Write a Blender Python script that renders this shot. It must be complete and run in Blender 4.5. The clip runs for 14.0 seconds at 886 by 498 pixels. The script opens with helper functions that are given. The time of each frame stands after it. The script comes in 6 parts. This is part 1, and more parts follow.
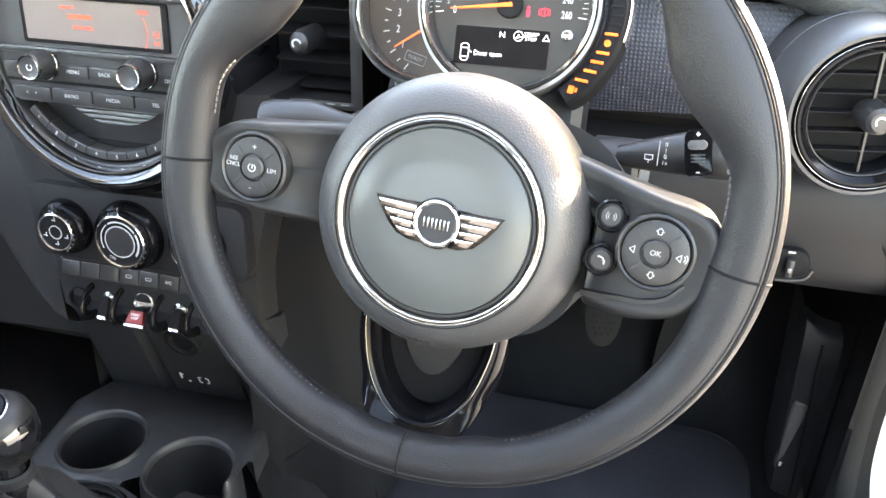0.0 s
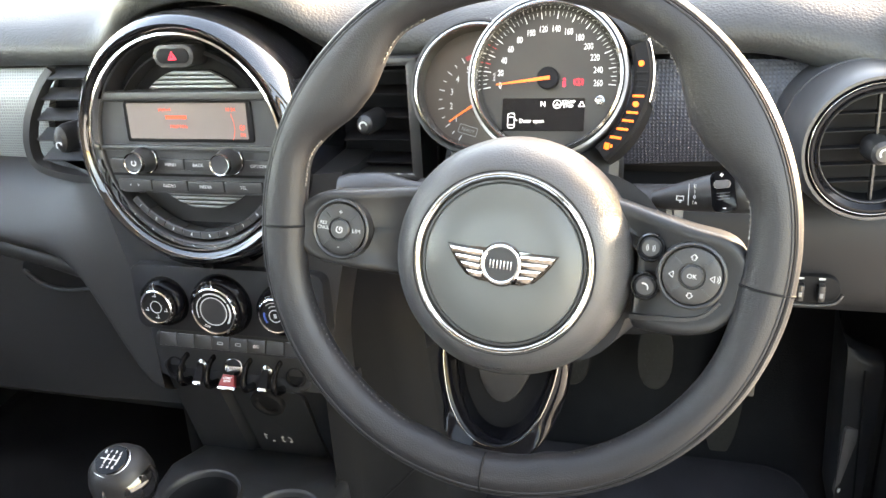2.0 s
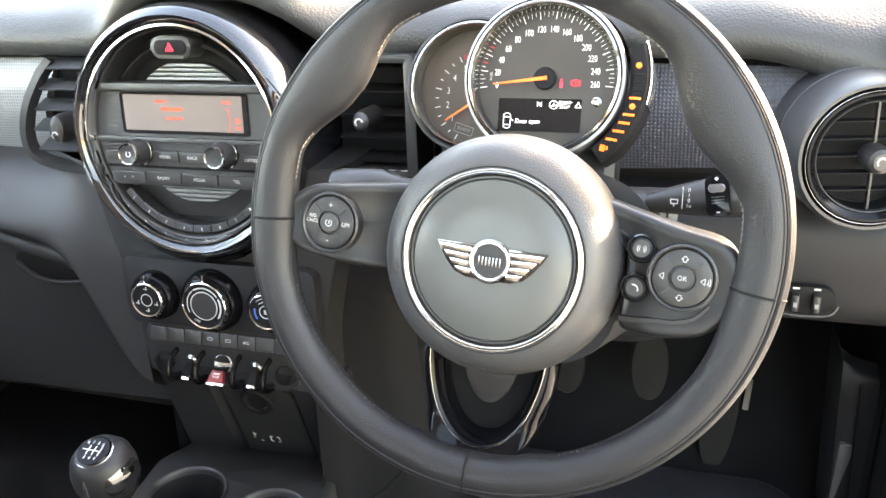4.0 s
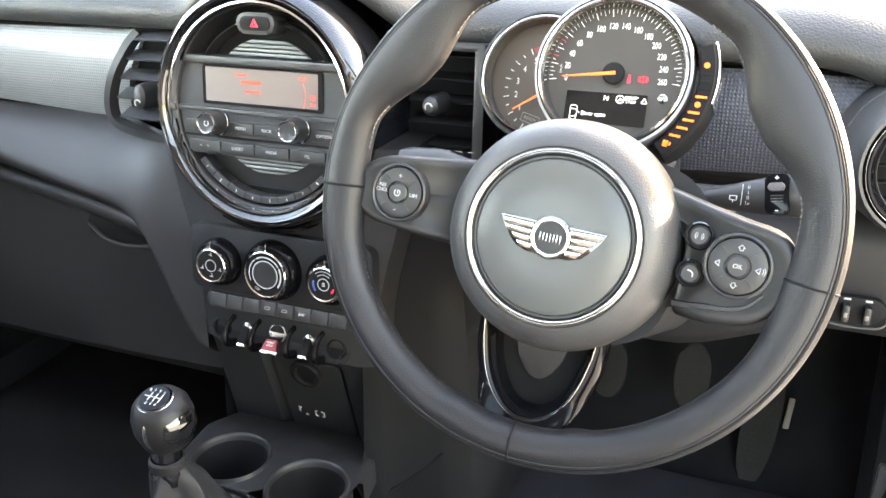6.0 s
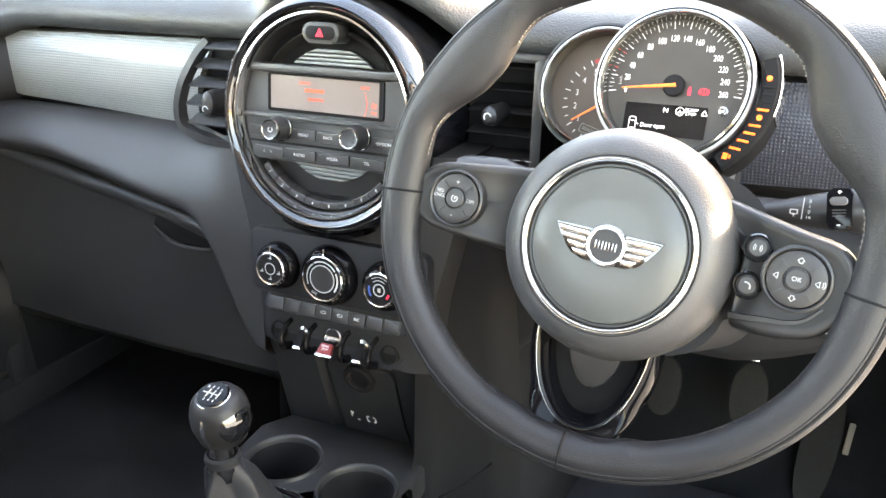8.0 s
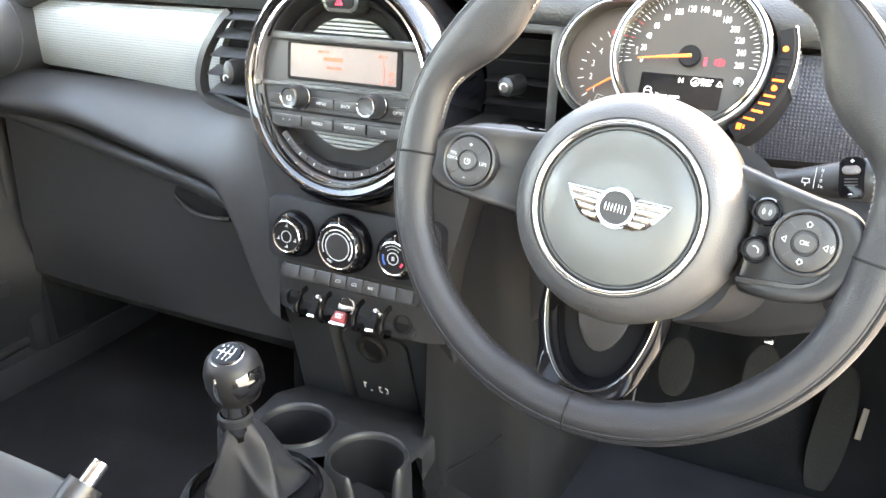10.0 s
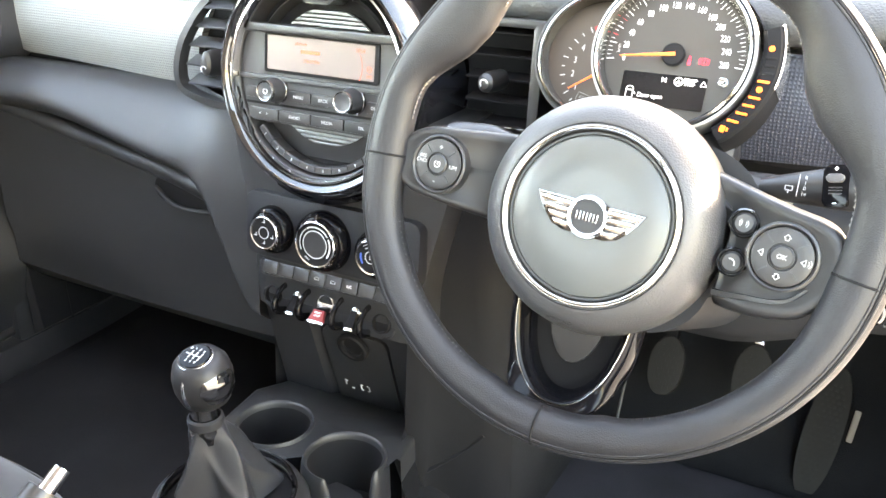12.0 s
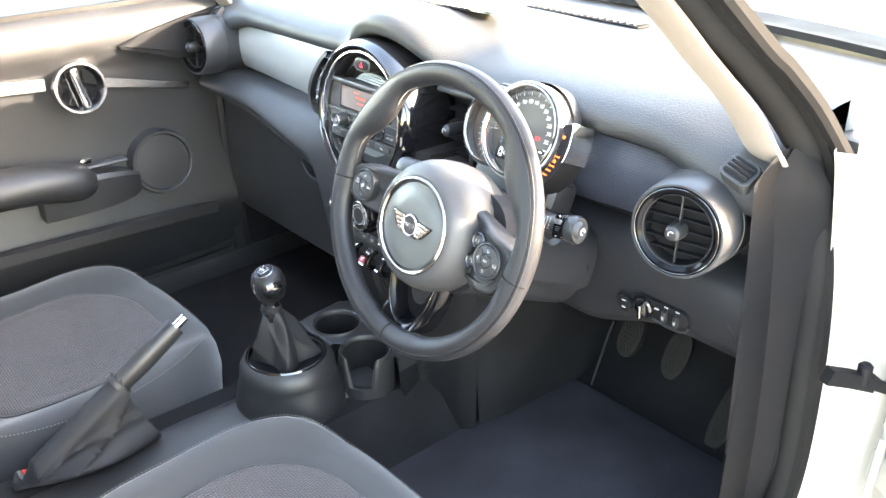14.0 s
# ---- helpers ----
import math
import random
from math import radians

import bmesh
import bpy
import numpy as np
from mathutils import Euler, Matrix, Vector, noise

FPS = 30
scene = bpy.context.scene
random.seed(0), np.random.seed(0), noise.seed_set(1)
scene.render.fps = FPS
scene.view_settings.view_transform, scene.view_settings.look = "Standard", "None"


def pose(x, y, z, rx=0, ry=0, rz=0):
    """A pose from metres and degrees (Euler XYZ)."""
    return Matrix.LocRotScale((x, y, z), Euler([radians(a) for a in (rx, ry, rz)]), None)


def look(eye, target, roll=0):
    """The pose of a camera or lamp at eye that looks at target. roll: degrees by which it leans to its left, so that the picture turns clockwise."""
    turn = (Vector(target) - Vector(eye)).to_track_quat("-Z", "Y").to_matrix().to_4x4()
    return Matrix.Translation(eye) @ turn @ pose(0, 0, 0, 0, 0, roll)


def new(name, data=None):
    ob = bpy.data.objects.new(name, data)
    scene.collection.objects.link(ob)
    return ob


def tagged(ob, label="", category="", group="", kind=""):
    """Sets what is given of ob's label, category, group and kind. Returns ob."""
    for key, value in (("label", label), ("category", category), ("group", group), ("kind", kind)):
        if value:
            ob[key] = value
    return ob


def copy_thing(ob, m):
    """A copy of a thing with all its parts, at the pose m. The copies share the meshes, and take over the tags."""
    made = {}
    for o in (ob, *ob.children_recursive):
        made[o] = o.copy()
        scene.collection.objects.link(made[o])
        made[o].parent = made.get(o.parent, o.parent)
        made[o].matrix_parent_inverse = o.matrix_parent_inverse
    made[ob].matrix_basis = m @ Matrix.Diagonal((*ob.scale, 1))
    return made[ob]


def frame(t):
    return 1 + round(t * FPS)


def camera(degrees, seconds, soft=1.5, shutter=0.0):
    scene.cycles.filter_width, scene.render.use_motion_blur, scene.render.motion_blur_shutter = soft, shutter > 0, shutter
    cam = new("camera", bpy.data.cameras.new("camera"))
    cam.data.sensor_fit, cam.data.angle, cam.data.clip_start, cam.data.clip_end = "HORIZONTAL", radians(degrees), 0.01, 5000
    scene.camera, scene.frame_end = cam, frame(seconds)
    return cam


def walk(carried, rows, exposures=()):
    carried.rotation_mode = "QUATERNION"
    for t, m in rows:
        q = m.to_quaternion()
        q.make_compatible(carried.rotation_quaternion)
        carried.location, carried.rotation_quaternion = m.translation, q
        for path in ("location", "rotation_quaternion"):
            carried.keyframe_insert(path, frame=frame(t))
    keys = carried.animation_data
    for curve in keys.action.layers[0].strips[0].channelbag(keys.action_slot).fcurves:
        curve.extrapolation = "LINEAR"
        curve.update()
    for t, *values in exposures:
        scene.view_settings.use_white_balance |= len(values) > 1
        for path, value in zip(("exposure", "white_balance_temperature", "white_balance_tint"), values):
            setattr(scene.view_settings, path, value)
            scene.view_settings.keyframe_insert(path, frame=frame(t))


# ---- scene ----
cam = camera(55.0, 14.0)
EXPOSURES = [(0, 5.0, 8400, 16), (0.5, 5.2, 9200, 16), (1, 4.82, 9200, 16), (3, 4.86, 9200, 16), (5.5, 5.0, 9000, 16), (7.5, 4.98, 9000, 16), (10, 5.55, 9100, 16), (12.0, 5.57, 9100, 16), (12.5, 5.15, 9100, 16), (13.0, 4.7, 9100, 16), (13.4, 4.6, 8800, 14), (13.5, 4.85, 8700, 14), (14, 5.1, 7900, 14)]
PATH = [
    (0, (0.4640, -0.4150, 1.0450), (0.0012, 1.2541, 0.0450), 0.00),
    (0.5, (0.4527, -0.4843, 1.0765), (-0.0631, 1.2075, 0.1429), -3.44),
    (1, (0.4568, -0.4986, 1.0767), (-0.0926, 1.2176, 0.2091), -4.56),
    (1.5, (0.4617, -0.5024, 1.0724), (-0.1049, 1.2164, 0.2212), -5.21),
    (2, (0.4732, -0.5010, 1.0644), (-0.1052, 1.2225, 0.2308), -5.16),
    (2.5, (0.4779, -0.4931, 1.0616), (-0.1083, 1.2303, 0.2332), -4.99),
    (3, (0.4800, -0.4921, 1.0629), (-0.1114, 1.2327, 0.2411), -4.78),
    (5.5, (0.4819, -0.5251, 1.0306), (-0.1341, 1.2068, 0.2426), -0.39),
    (6, (0.4785, -0.5347, 1.0333), (-0.2057, 1.1788, 0.2615), -0.44),
    (6.5, (0.4831, -0.5328, 1.0328), (-0.2361, 1.1720, 0.2736), -0.33),
    (7, (0.4840, -0.5385, 1.0297), (-0.2796, 1.1530, 0.2843), -0.44),
    (7.5, (0.4813, -0.5414, 1.0303), (-0.3089, 1.1418, 0.2937), -0.45),
    (10, (0.4953, -0.5551, 1.0084), (-0.3529, 1.0937, 0.2588), 0.34),
    (10.5, (0.5009, -0.5437, 1.0123), (-0.3457, 1.0949, 0.2389), 0.55),
    (11, (0.5014, -0.5351, 1.0117), (-0.3458, 1.1019, 0.2355), 0.62),
    (11.5, (0.5035, -0.5287, 1.0097), (-0.3495, 1.1017, 0.2259), 0.49),
    (12, (0.5078, -0.5174, 1.0172), (-0.3464, 1.1095, 0.2276), 0.70),
    (12.5, (0.5293, -0.5001, 1.0379), (-0.3261, 1.1269, 0.2497), 0.69),
    (13, (0.5778, -0.4679, 1.0548), (-0.2874, 1.1579, 0.2748), 0.61),
    (13.2, (0.6293, -0.4588, 1.0856), (-0.2590, 1.1545, 0.3058), 0.55),
    (13.4, (0.7164, -0.4681, 1.1295), (-0.2823, 1.0480, 0.2906), 1.95),
    (13.5, (0.7732, -0.4873, 1.1517), (-0.3338, 0.9466, 0.3041), 2.69),
    (13.6, (0.8406, -0.5016, 1.1757), (-0.4032, 0.8040, 0.3106), 1.93),
    (13.7, (0.9031, -0.5144, 1.2124), (-0.4161, 0.6709, 0.2878), 0.01),
    (13.8, (0.9751, -0.5287, 1.2394), (-0.3688, 0.6146, 0.2977), -1.00),
    (13.9, (1.0396, -0.5677, 1.2450), (-0.3081, 0.5843, 0.3195), -1.12),
    (14, (1.1089, -0.5979, 1.2652), (-0.2513, 0.5619, 0.3681), -0.84),
]
walk(cam, [(t, look(eye, target, roll)) for t, eye, target, roll in PATH], EXPOSURES)

# ---- light ----
world = bpy.data.worlds.new("sky")
scene.world = world
world.use_nodes = True
wn = world.node_tree
sky = wn.nodes.new("ShaderNodeTexSky")
sky.sky_type, sky.sun_disc = "NISHITA", False
SUN = Vector((0.66, 0.62, 0.24)).normalized()
sky.sun_elevation = math.asin(SUN.z)
sky.sun_rotation = math.atan2(SUN.x, SUN.y)
wn.links.new(sky.outputs[0], wn.nodes["Background"].inputs[0])
wn.nodes["Background"].inputs[1].default_value = 0.15
lamp = bpy.data.lights.new("sun", "SUN")
lamp.energy, lamp.angle, lamp.color = 2.0, radians(0.5), (1.0, 0.93, 0.82)
sun = new("sun", lamp)
sun.matrix_world = look(SUN * 8, (0, 0, 0))


# ---- materials ----
def mat(name, color, rough=0.5, metal=0.0, grain=0.0, size=0.002, vary=0.12, coat=0.0, spec=0.5, kind="noise", glow=None, power=0.0, sheen=0.0):
    m = bpy.data.materials.new(name)
    m.use_nodes = True
    t = m.node_tree
    b = t.nodes["Principled BSDF"]
    values = {"Base Color": (*color, 1), "Roughness": rough, "Metallic": metal, "Specular IOR Level": spec,
              "Coat Weight": coat, "Coat Roughness": 0.04, "Sheen Weight": sheen}
    if glow:
        values |= {"Emission Color": (*glow, 1), "Emission Strength": power}
    for key, value in values.items():
        b.inputs[key].default_value = value
    co = t.nodes.new("ShaderNodeTexCoord")
    if vary:
        n = t.nodes.new("ShaderNodeTexNoise")
        n.inputs["Scale"].default_value, n.inputs["Detail"].default_value = 9.0, 6.0
        t.links.new(co.outputs["Object"], n.inputs["Vector"])
        r = t.nodes.new("ShaderNodeMapRange")
        r.inputs["From Min"].default_value, r.inputs["From Max"].default_value = 0.3, 0.7
        r.inputs["To Min"].default_value, r.inputs["To Max"].default_value = 1 - vary, 1 + vary
        t.links.new(n.outputs[0], r.inputs["Value"])
        x = t.nodes.new("ShaderNodeMix")
        x.data_type, x.blend_type = "RGBA", "MULTIPLY"
        x.inputs[0].default_value = 1.0
        x.inputs[6].default_value = (*color, 1)
        t.links.new(r.outputs[0], x.inputs[7])
        t.links.new(x.outputs[2], b.inputs["Base Color"])
        q = t.nodes.new("ShaderNodeMath")
        q.operation, q.use_clamp = "MULTIPLY", True
        q.inputs[1].default_value = rough
        t.links.new(r.outputs[0], q.inputs[0])
        t.links.new(q.outputs[0], b.inputs["Roughness"])
    if grain:
        if kind == "noise":
            g = t.nodes.new("ShaderNodeTexNoise")
            g.inputs["Detail"].default_value = 3.0
            g.inputs["Scale"].default_value = 1 / size
            out = g.outputs[0]
        else:
            g = t.nodes.new("ShaderNodeTexVoronoi")
            g.inputs["Scale"].default_value = 1 / size
            out = g.outputs["Distance"]
        t.links.new(co.outputs["Object"], g.inputs["Vector"])
        p = t.nodes.new("ShaderNodeBump")
        p.inputs["Strength"].default_value, p.inputs["Distance"].default_value = grain, size * 0.3
        t.links.new(out, p.inputs["Height"])
        t.links.new(p.outputs[0], b.inputs["Normal"])
    return m


def dotted(name, color, rough, pitch, dark, coat=0.35):
    """Paint with a fine grid of round dimples."""
    m = mat(name, color, rough, vary=0.06, coat=coat)
    t = m.node_tree
    b = t.nodes["Principled BSDF"]
    co = next(n for n in t.nodes if n.type == "TEX_COORD")
    v = t.nodes.new("ShaderNodeTexVoronoi")
    v.inputs["Scale"].default_value, v.inputs["Randomness"].default_value = 1 / pitch, 0.0
    flat = t.nodes.new("ShaderNodeVectorMath")
    flat.operation = "MULTIPLY"
    flat.inputs[1].default_value = (1, 0, 1)
    t.links.new(co.outputs["Object"], flat.inputs[0])
    t.links.new(flat.outputs[0], v.inputs["Vector"])
    r = t.nodes.new("ShaderNodeMapRange")
    r.inputs["From Min"].default_value, r.inputs["From Max"].default_value = 0.2, 0.42
    t.links.new(v.outputs["Distance"], r.inputs["Value"])
    p = t.nodes.new("ShaderNodeBump")
    p.inputs["Strength"].default_value, p.inputs["Distance"].default_value = 0.5, pitch * 0.25
    t.links.new(r.outputs[0], p.inputs["Height"])
    t.links.new(p.outputs[0], b.inputs["Normal"])
    x = t.nodes.new("ShaderNodeMix")
    x.data_type = "RGBA"
    x.inputs[6].default_value, x.inputs[7].default_value = (*dark, 1), (*color, 1)
    t.links.new(r.outputs[0], x.inputs[0])
    t.links.new(x.outputs[2], b.inputs["Base Color"])
    return m


def woven(name, color, pitch, depth=0.6, sheen=0.3):
    """Cloth: two crossing threads."""
    m = mat(name, color, 0.9, vary=0.15, sheen=sheen, spec=0.2)
    t = m.node_tree
    co = next(n for n in t.nodes if n.type == "TEX_COORD")
    a, c = [], t.nodes.new("ShaderNodeMath")
    for axis in ("X", "Y"):
        w = t.nodes.new("ShaderNodeTexWave")
        w.bands_direction = axis
        w.inputs["Scale"].default_value = 0.314 / pitch
        w.inputs["Distortion"].default_value = 0.6
        t.links.new(co.outputs["Object"], w.inputs["Vector"])
        a.append(w)
    c.operation = "MAXIMUM"
    t.links.new(a[0].outputs[1], c.inputs[0]), t.links.new(a[1].outputs[1], c.inputs[1])
    p = t.nodes.new("ShaderNodeBump")
    p.inputs["Strength"].default_value, p.inputs["Distance"].default_value = depth, pitch * 0.4
    t.links.new(c.outputs[0], p.inputs["Height"])
    t.links.new(p.outputs[0], t.nodes["Principled BSDF"].inputs["Normal"])
    return m


def clear(name, tint=(1, 1, 1), rough=0.0):
    m = mat(name, tint, rough, vary=0.0)
    m.node_tree.nodes["Principled BSDF"].inputs["Transmission Weight"].default_value = 1.0
    m.node_tree.nodes["Principled BSDF"].inputs["IOR"].default_value = 1.01
    return m


PAD = mat("grained_dash_skin", (0.021, 0.022, 0.023), 0.50, grain=0.45, size=0.0024, kind="voronoi", spec=0.42)
PLASTIC = mat("dark_plastic", (0.014, 0.0142, 0.0155), 0.48, grain=0.25, size=0.0012)
SMOOTH = mat("satin_black_plastic", (0.016, 0.016, 0.017), 0.38, grain=0.06, size=0.001)
GREY = mat("grey_satin_plastic", (0.024, 0.025, 0.028), 0.42, grain=0.08, size=0.001)
DEEP = mat("matt_black_plastic", (0.007, 0.007, 0.008), 0.7, grain=0.1, size=0.001, spec=0.12)
INK = mat("dark_lacquer", (0.004, 0.004, 0.005), 0.08, vary=0.08, spec=0.13)
SPOKE = mat("satin_spoke_plastic", (0.015, 0.015, 0.016), 0.42, grain=0.05, size=0.001, spec=0.34)
KNEE = mat("soft_black_plastic", (0.0095, 0.0100, 0.0122), 0.6, grain=0.25, size=0.0012, spec=0.3)
GLOSS = mat("gloss_black_plastic", (0.006, 0.006, 0.007), 0.06, vary=0.05, coat=1.0)
CHROME = mat("polished_chrome", (0.75, 0.75, 0.76), 0.1, 1.0, vary=0.04)
DCHROME = mat("dark_chrome", (0.25, 0.245, 0.235), 0.16, 1.0, vary=0.06)
RINGCHROME = mat("smoky_chrome", (0.42, 0.40, 0.37), 0.13, 1.0, vary=0.06)
SILVER = mat("silver_case_lacquer", (0.36, 0.36, 0.36), 0.3, 0.7, vary=0.06, coat=0.5)
SATIN = mat("satin_chrome", (0.55, 0.55, 0.56), 0.26, 1.0, vary=0.08)
LEATHER = mat("black_leather", (0.012, 0.012, 0.0140), 0.44, spec=0.34, grain=0.38, size=0.0011, kind="voronoi", vary=0.08)
KNOBSKIN = mat("black_knob_leather", (0.009, 0.009, 0.010), 0.45, grain=0.3, size=0.0011, kind="voronoi", spec=0.35)
AIRBAG = mat("grained_airbag_skin", (0.036, 0.036, 0.038), 0.44, grain=0.4, size=0.0015, kind="voronoi")
DISC = mat("satin_disc_plastic", (0.060, 0.065, 0.065), 0.36, grain=0.03, size=0.0008)
WHEEL_THREAD = mat("grey_wheel_thread", (0.07, 0.07, 0.068), 0.8, vary=0.1)
THREAD = mat("pale_thread", (0.13, 0.127, 0.12), 0.8, vary=0.1)
WHITE = mat("white_print", (0.75, 0.75, 0.75), 0.6, vary=0.0)
FAINT = mat("faint_grey_print", (0.16, 0.16, 0.16), 0.6, vary=0.0)
DIM = mat("grey_print", (0.42, 0.42, 0.42), 0.6, vary=0.0)
# one dotted trim in two tones: sky sheen coloured into one, shade into the other
DECOR_SKYLIT = dotted("dotted_decor_skylit", (0.205, 0.213, 0.210), 0.32, 0.0034, (0.09, 0.095, 0.098))
DECOR_SHADED = dotted("dotted_decor_shaded", (0.017, 0.020, 0.031), 0.46, 0.0034, (0.034, 0.040, 0.058), 0.05)
FABRIC = woven("grey_seat_cloth", (0.052, 0.047, 0.049), 0.0042, 0.9, 0.15)
SIDECLOTH = mat("anthracite_seat_cloth", (0.027, 0.028, 0.031), 0.85, grain=0.4, size=0.0009, sheen=0.3, spec=0.25)
# mat pile with haze lightened into its colour, driver's side only
MATPILE_HAZED = mat("hazed_mat_pile", (0.030, 0.029, 0.034), 0.95, grain=0.9, size=0.0022, spec=0.05, vary=0.3)
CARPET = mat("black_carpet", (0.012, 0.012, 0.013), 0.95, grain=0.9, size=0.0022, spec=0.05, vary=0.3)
BOOT = mat("soft_boot_leather", (0.015, 0.0155, 0.0180), 0.55, spec=0.3, grain=0.35, size=0.0011, kind="voronoi")
RUBBER = mat("black_rubber", (0.008, 0.008, 0.009), 0.62, grain=0.15, size=0.001, spec=0.15)
LEVER = mat("pale_grey_plastic", (0.075, 0.072, 0.075), 0.5, grain=0.1, size=0.001)
PEDAL = mat("dusty_pedal_rubber", (0.014, 0.0132, 0.0122), 0.75, grain=0.2, size=0.001, spec=0.2)
MATTE = mat("dull_black_rubber", (0.016, 0.0155, 0.0155), 0.95, grain=0.1, size=0.001, spec=0.03)
PAINT = mat("white_car_paint", (0.31, 0.297, 0.272), 0.25, coat=0.8, vary=0.04)
BEIGE = mat("beige_pillar_cloth", (0.19, 0.16, 0.135), 0.85, grain=0.3, size=0.001, vary=0.06)
HEAD = mat("pale_headlining", (0.45, 0.43, 0.40), 0.9, grain=0.3, size=0.001)
DIAL = mat("grey_dial_face", (0.026, 0.0235, 0.021), 0.42, vary=0.2, grain=0.05)
TACH = mat("brown_dial_face", (0.030, 0.021, 0.015), 0.45, vary=0.3, grain=0.05)
SCREEN = mat("unlit_screen", (0.004, 0.004, 0.005), 0.15, vary=0.0)
# backlit screen; the pale base stands in for sky glare on it
RADIO = mat("backlit_radio_screen", (0.12, 0.115, 0.11), 0.25, vary=0.05, coat=0.6, glow=(1.0, 0.10, 0.03), power=0.002)
RED_TEXT = mat("red_lettering", (0.6, 0.06, 0.02), 0.5, vary=0.0, glow=(1.0, 0.06, 0.012), power=0.03)
ORANGE = mat("orange_lamp", (0.75, 0.15, 0.015), 0.5, vary=0.0, glow=(1.0, 0.085, 0.002), power=0.055)
RED_LAMP = mat("red_lamp", (0.7, 0.03, 0.05), 0.5, vary=0.0, glow=(1.0, 0.012, 0.06), power=0.05)
LCD_WHITE = mat("white_display_print", (0.8, 0.8, 0.8), 0.5, vary=0.0, glow=(0.9, 0.95, 1.0), power=0.05)
RED_KEY = mat("red_start_key", (0.20, 0.012, 0.014), 0.5, vary=0.05)
RED_CLASP = mat("red_buckle_button", (0.6, 0.03, 0.02), 0.4, vary=0.05)
NEEDLE = mat("orange_needle", (0.8, 0.14, 0.02), 0.5, vary=0.0, glow=(1.0, 0.09, 0.008), power=0.03)
BLUE = mat("blue_print", (0.02, 0.07, 0.30), 0.5, vary=0.0)
GRILLE = mat("grey_grille", (0.17, 0.18, 0.18), 0.35, 0.5)
GLASS = clear("window_glass")
CONCRETE = mat("pale_concrete", (0.55, 0.53, 0.5), 0.85, grain=0.6, size=0.02, vary=0.2)
HEDGE = mat("pale_hedge_leaf", (0.10, 0.13, 0.06), 0.6, vary=0.3)


# ---- mesh tools ----
def thing(name, m, label, category, group="", kind=""):
    ob = new(name)
    ob.empty_display_size = 0.05
    ob.matrix_world = m
    return tagged(ob, label, category, group, kind)


def part(name, bm, material, parent=None, label="", smooth=32):
    me = bpy.data.meshes.new(name)
    bmesh.ops.recalc_face_normals(bm, faces=bm.faces[:])
    for f in bm.faces:
        f.smooth = smooth > 0
    bm.to_mesh(me)
    bm.free()
    if smooth:
        me.set_sharp_from_angle(angle=radians(smooth))
    me.materials.append(material)
    ob = new(name, me)
    ob.parent = parent
    return tagged(ob, label)


def solid(name, bm, material, label, category, kind="structure", smooth=32):
    return tagged(part(name, bm, material, None, "", smooth), label, category, "", kind)


def moved(bm, m):
    bm.transform(m)
    return bm


def grid(rings, closed=True, caps=True):
    """A skin over rings of equal count; closed: each ring joins its ends."""
    bm = bmesh.new()
    rows = [[bm.verts.new(p) for p in ring] for ring in rings]
    n = len(rows[0])
    for a, b in zip(rows, rows[1:]):
        for i in range(n if closed else n - 1):
            j = (i + 1) % n
            bm.faces.new((a[i], a[j], b[j], b[i]))
    if closed and caps:
        bm.faces.new(rows[0][::-1])
        bm.faces.new(rows[-1])
    return bm


def lathe(profile, seg=48, start=0.0, stop=360.0):
    """Profile of (radius, height) turned round local z."""
    full = abs(stop - start) >= 360
    count = seg if full else seg + 1
    turns = [radians(start + (stop - start) * i / seg) for i in range(count)]
    rings = [[(max(r, 1e-5) * math.cos(a), max(r, 1e-5) * math.sin(a), h) for a in turns] for r, h in profile]
    bm = grid(rings, full, False)
    bmesh.ops.remove_doubles(bm, verts=bm.verts[:], dist=2e-5)
    return bm


def ring_solid(r0, r1, h0, h1, bevel=0.001, seg=64, start=0.0, stop=360.0):
    """A ring of rectangular section, or a piece of one, with softened edges."""
    b = min(bevel, (r1 - r0) / 2.2, (h1 - h0) / 2.2)
    sec = [(r0 + b, h0), (r1 - b, h0), (r1, h0 + b), (r1, h1 - b), (r1 - b, h1), (r0 + b, h1), (r0, h1 - b), (r0, h0 + b)]
    full = abs(stop - start) >= 360
    count = seg if full else seg + 1
    rings = []
    for i in range(count):
        a = radians(start + (stop - start) * i / seg)
        rings.append([(r * math.cos(a), r * math.sin(a), h) for r, h in sec])
    if full:
        rings.append(rings[0])
        bm = grid(rings, True, False)
        bmesh.ops.remove_doubles(bm, verts=bm.verts[:], dist=1e-6)
        return bm
    return grid(rings, True, True)


def disc(r, h0, h1, bevel=0.001, seg=48):
    b = min(bevel, (h1 - h0) * 0.45, r * 0.4)
    return lathe([(0, h0), (r - b, h0), (r, h0 + b), (r, h1 - b), (r - b, h1), (0, h1)], seg)


def box(sx, sy, sz, bevel=0.002, seg=2, at=(0, 0, 0)):
    bm = bmesh.new()
    bmesh.ops.create_cube(bm, size=1.0)
    bm.transform(Matrix.Translation(at) @ Matrix.Diagonal((sx, sy, sz, 1)))
    if bevel:
        bmesh.ops.bevel(bm, geom=bm.edges[:], offset=min(bevel, 0.45 * min(sx, sy, sz)), segments=seg, profile=0.6, affect="EDGES")
    return bm


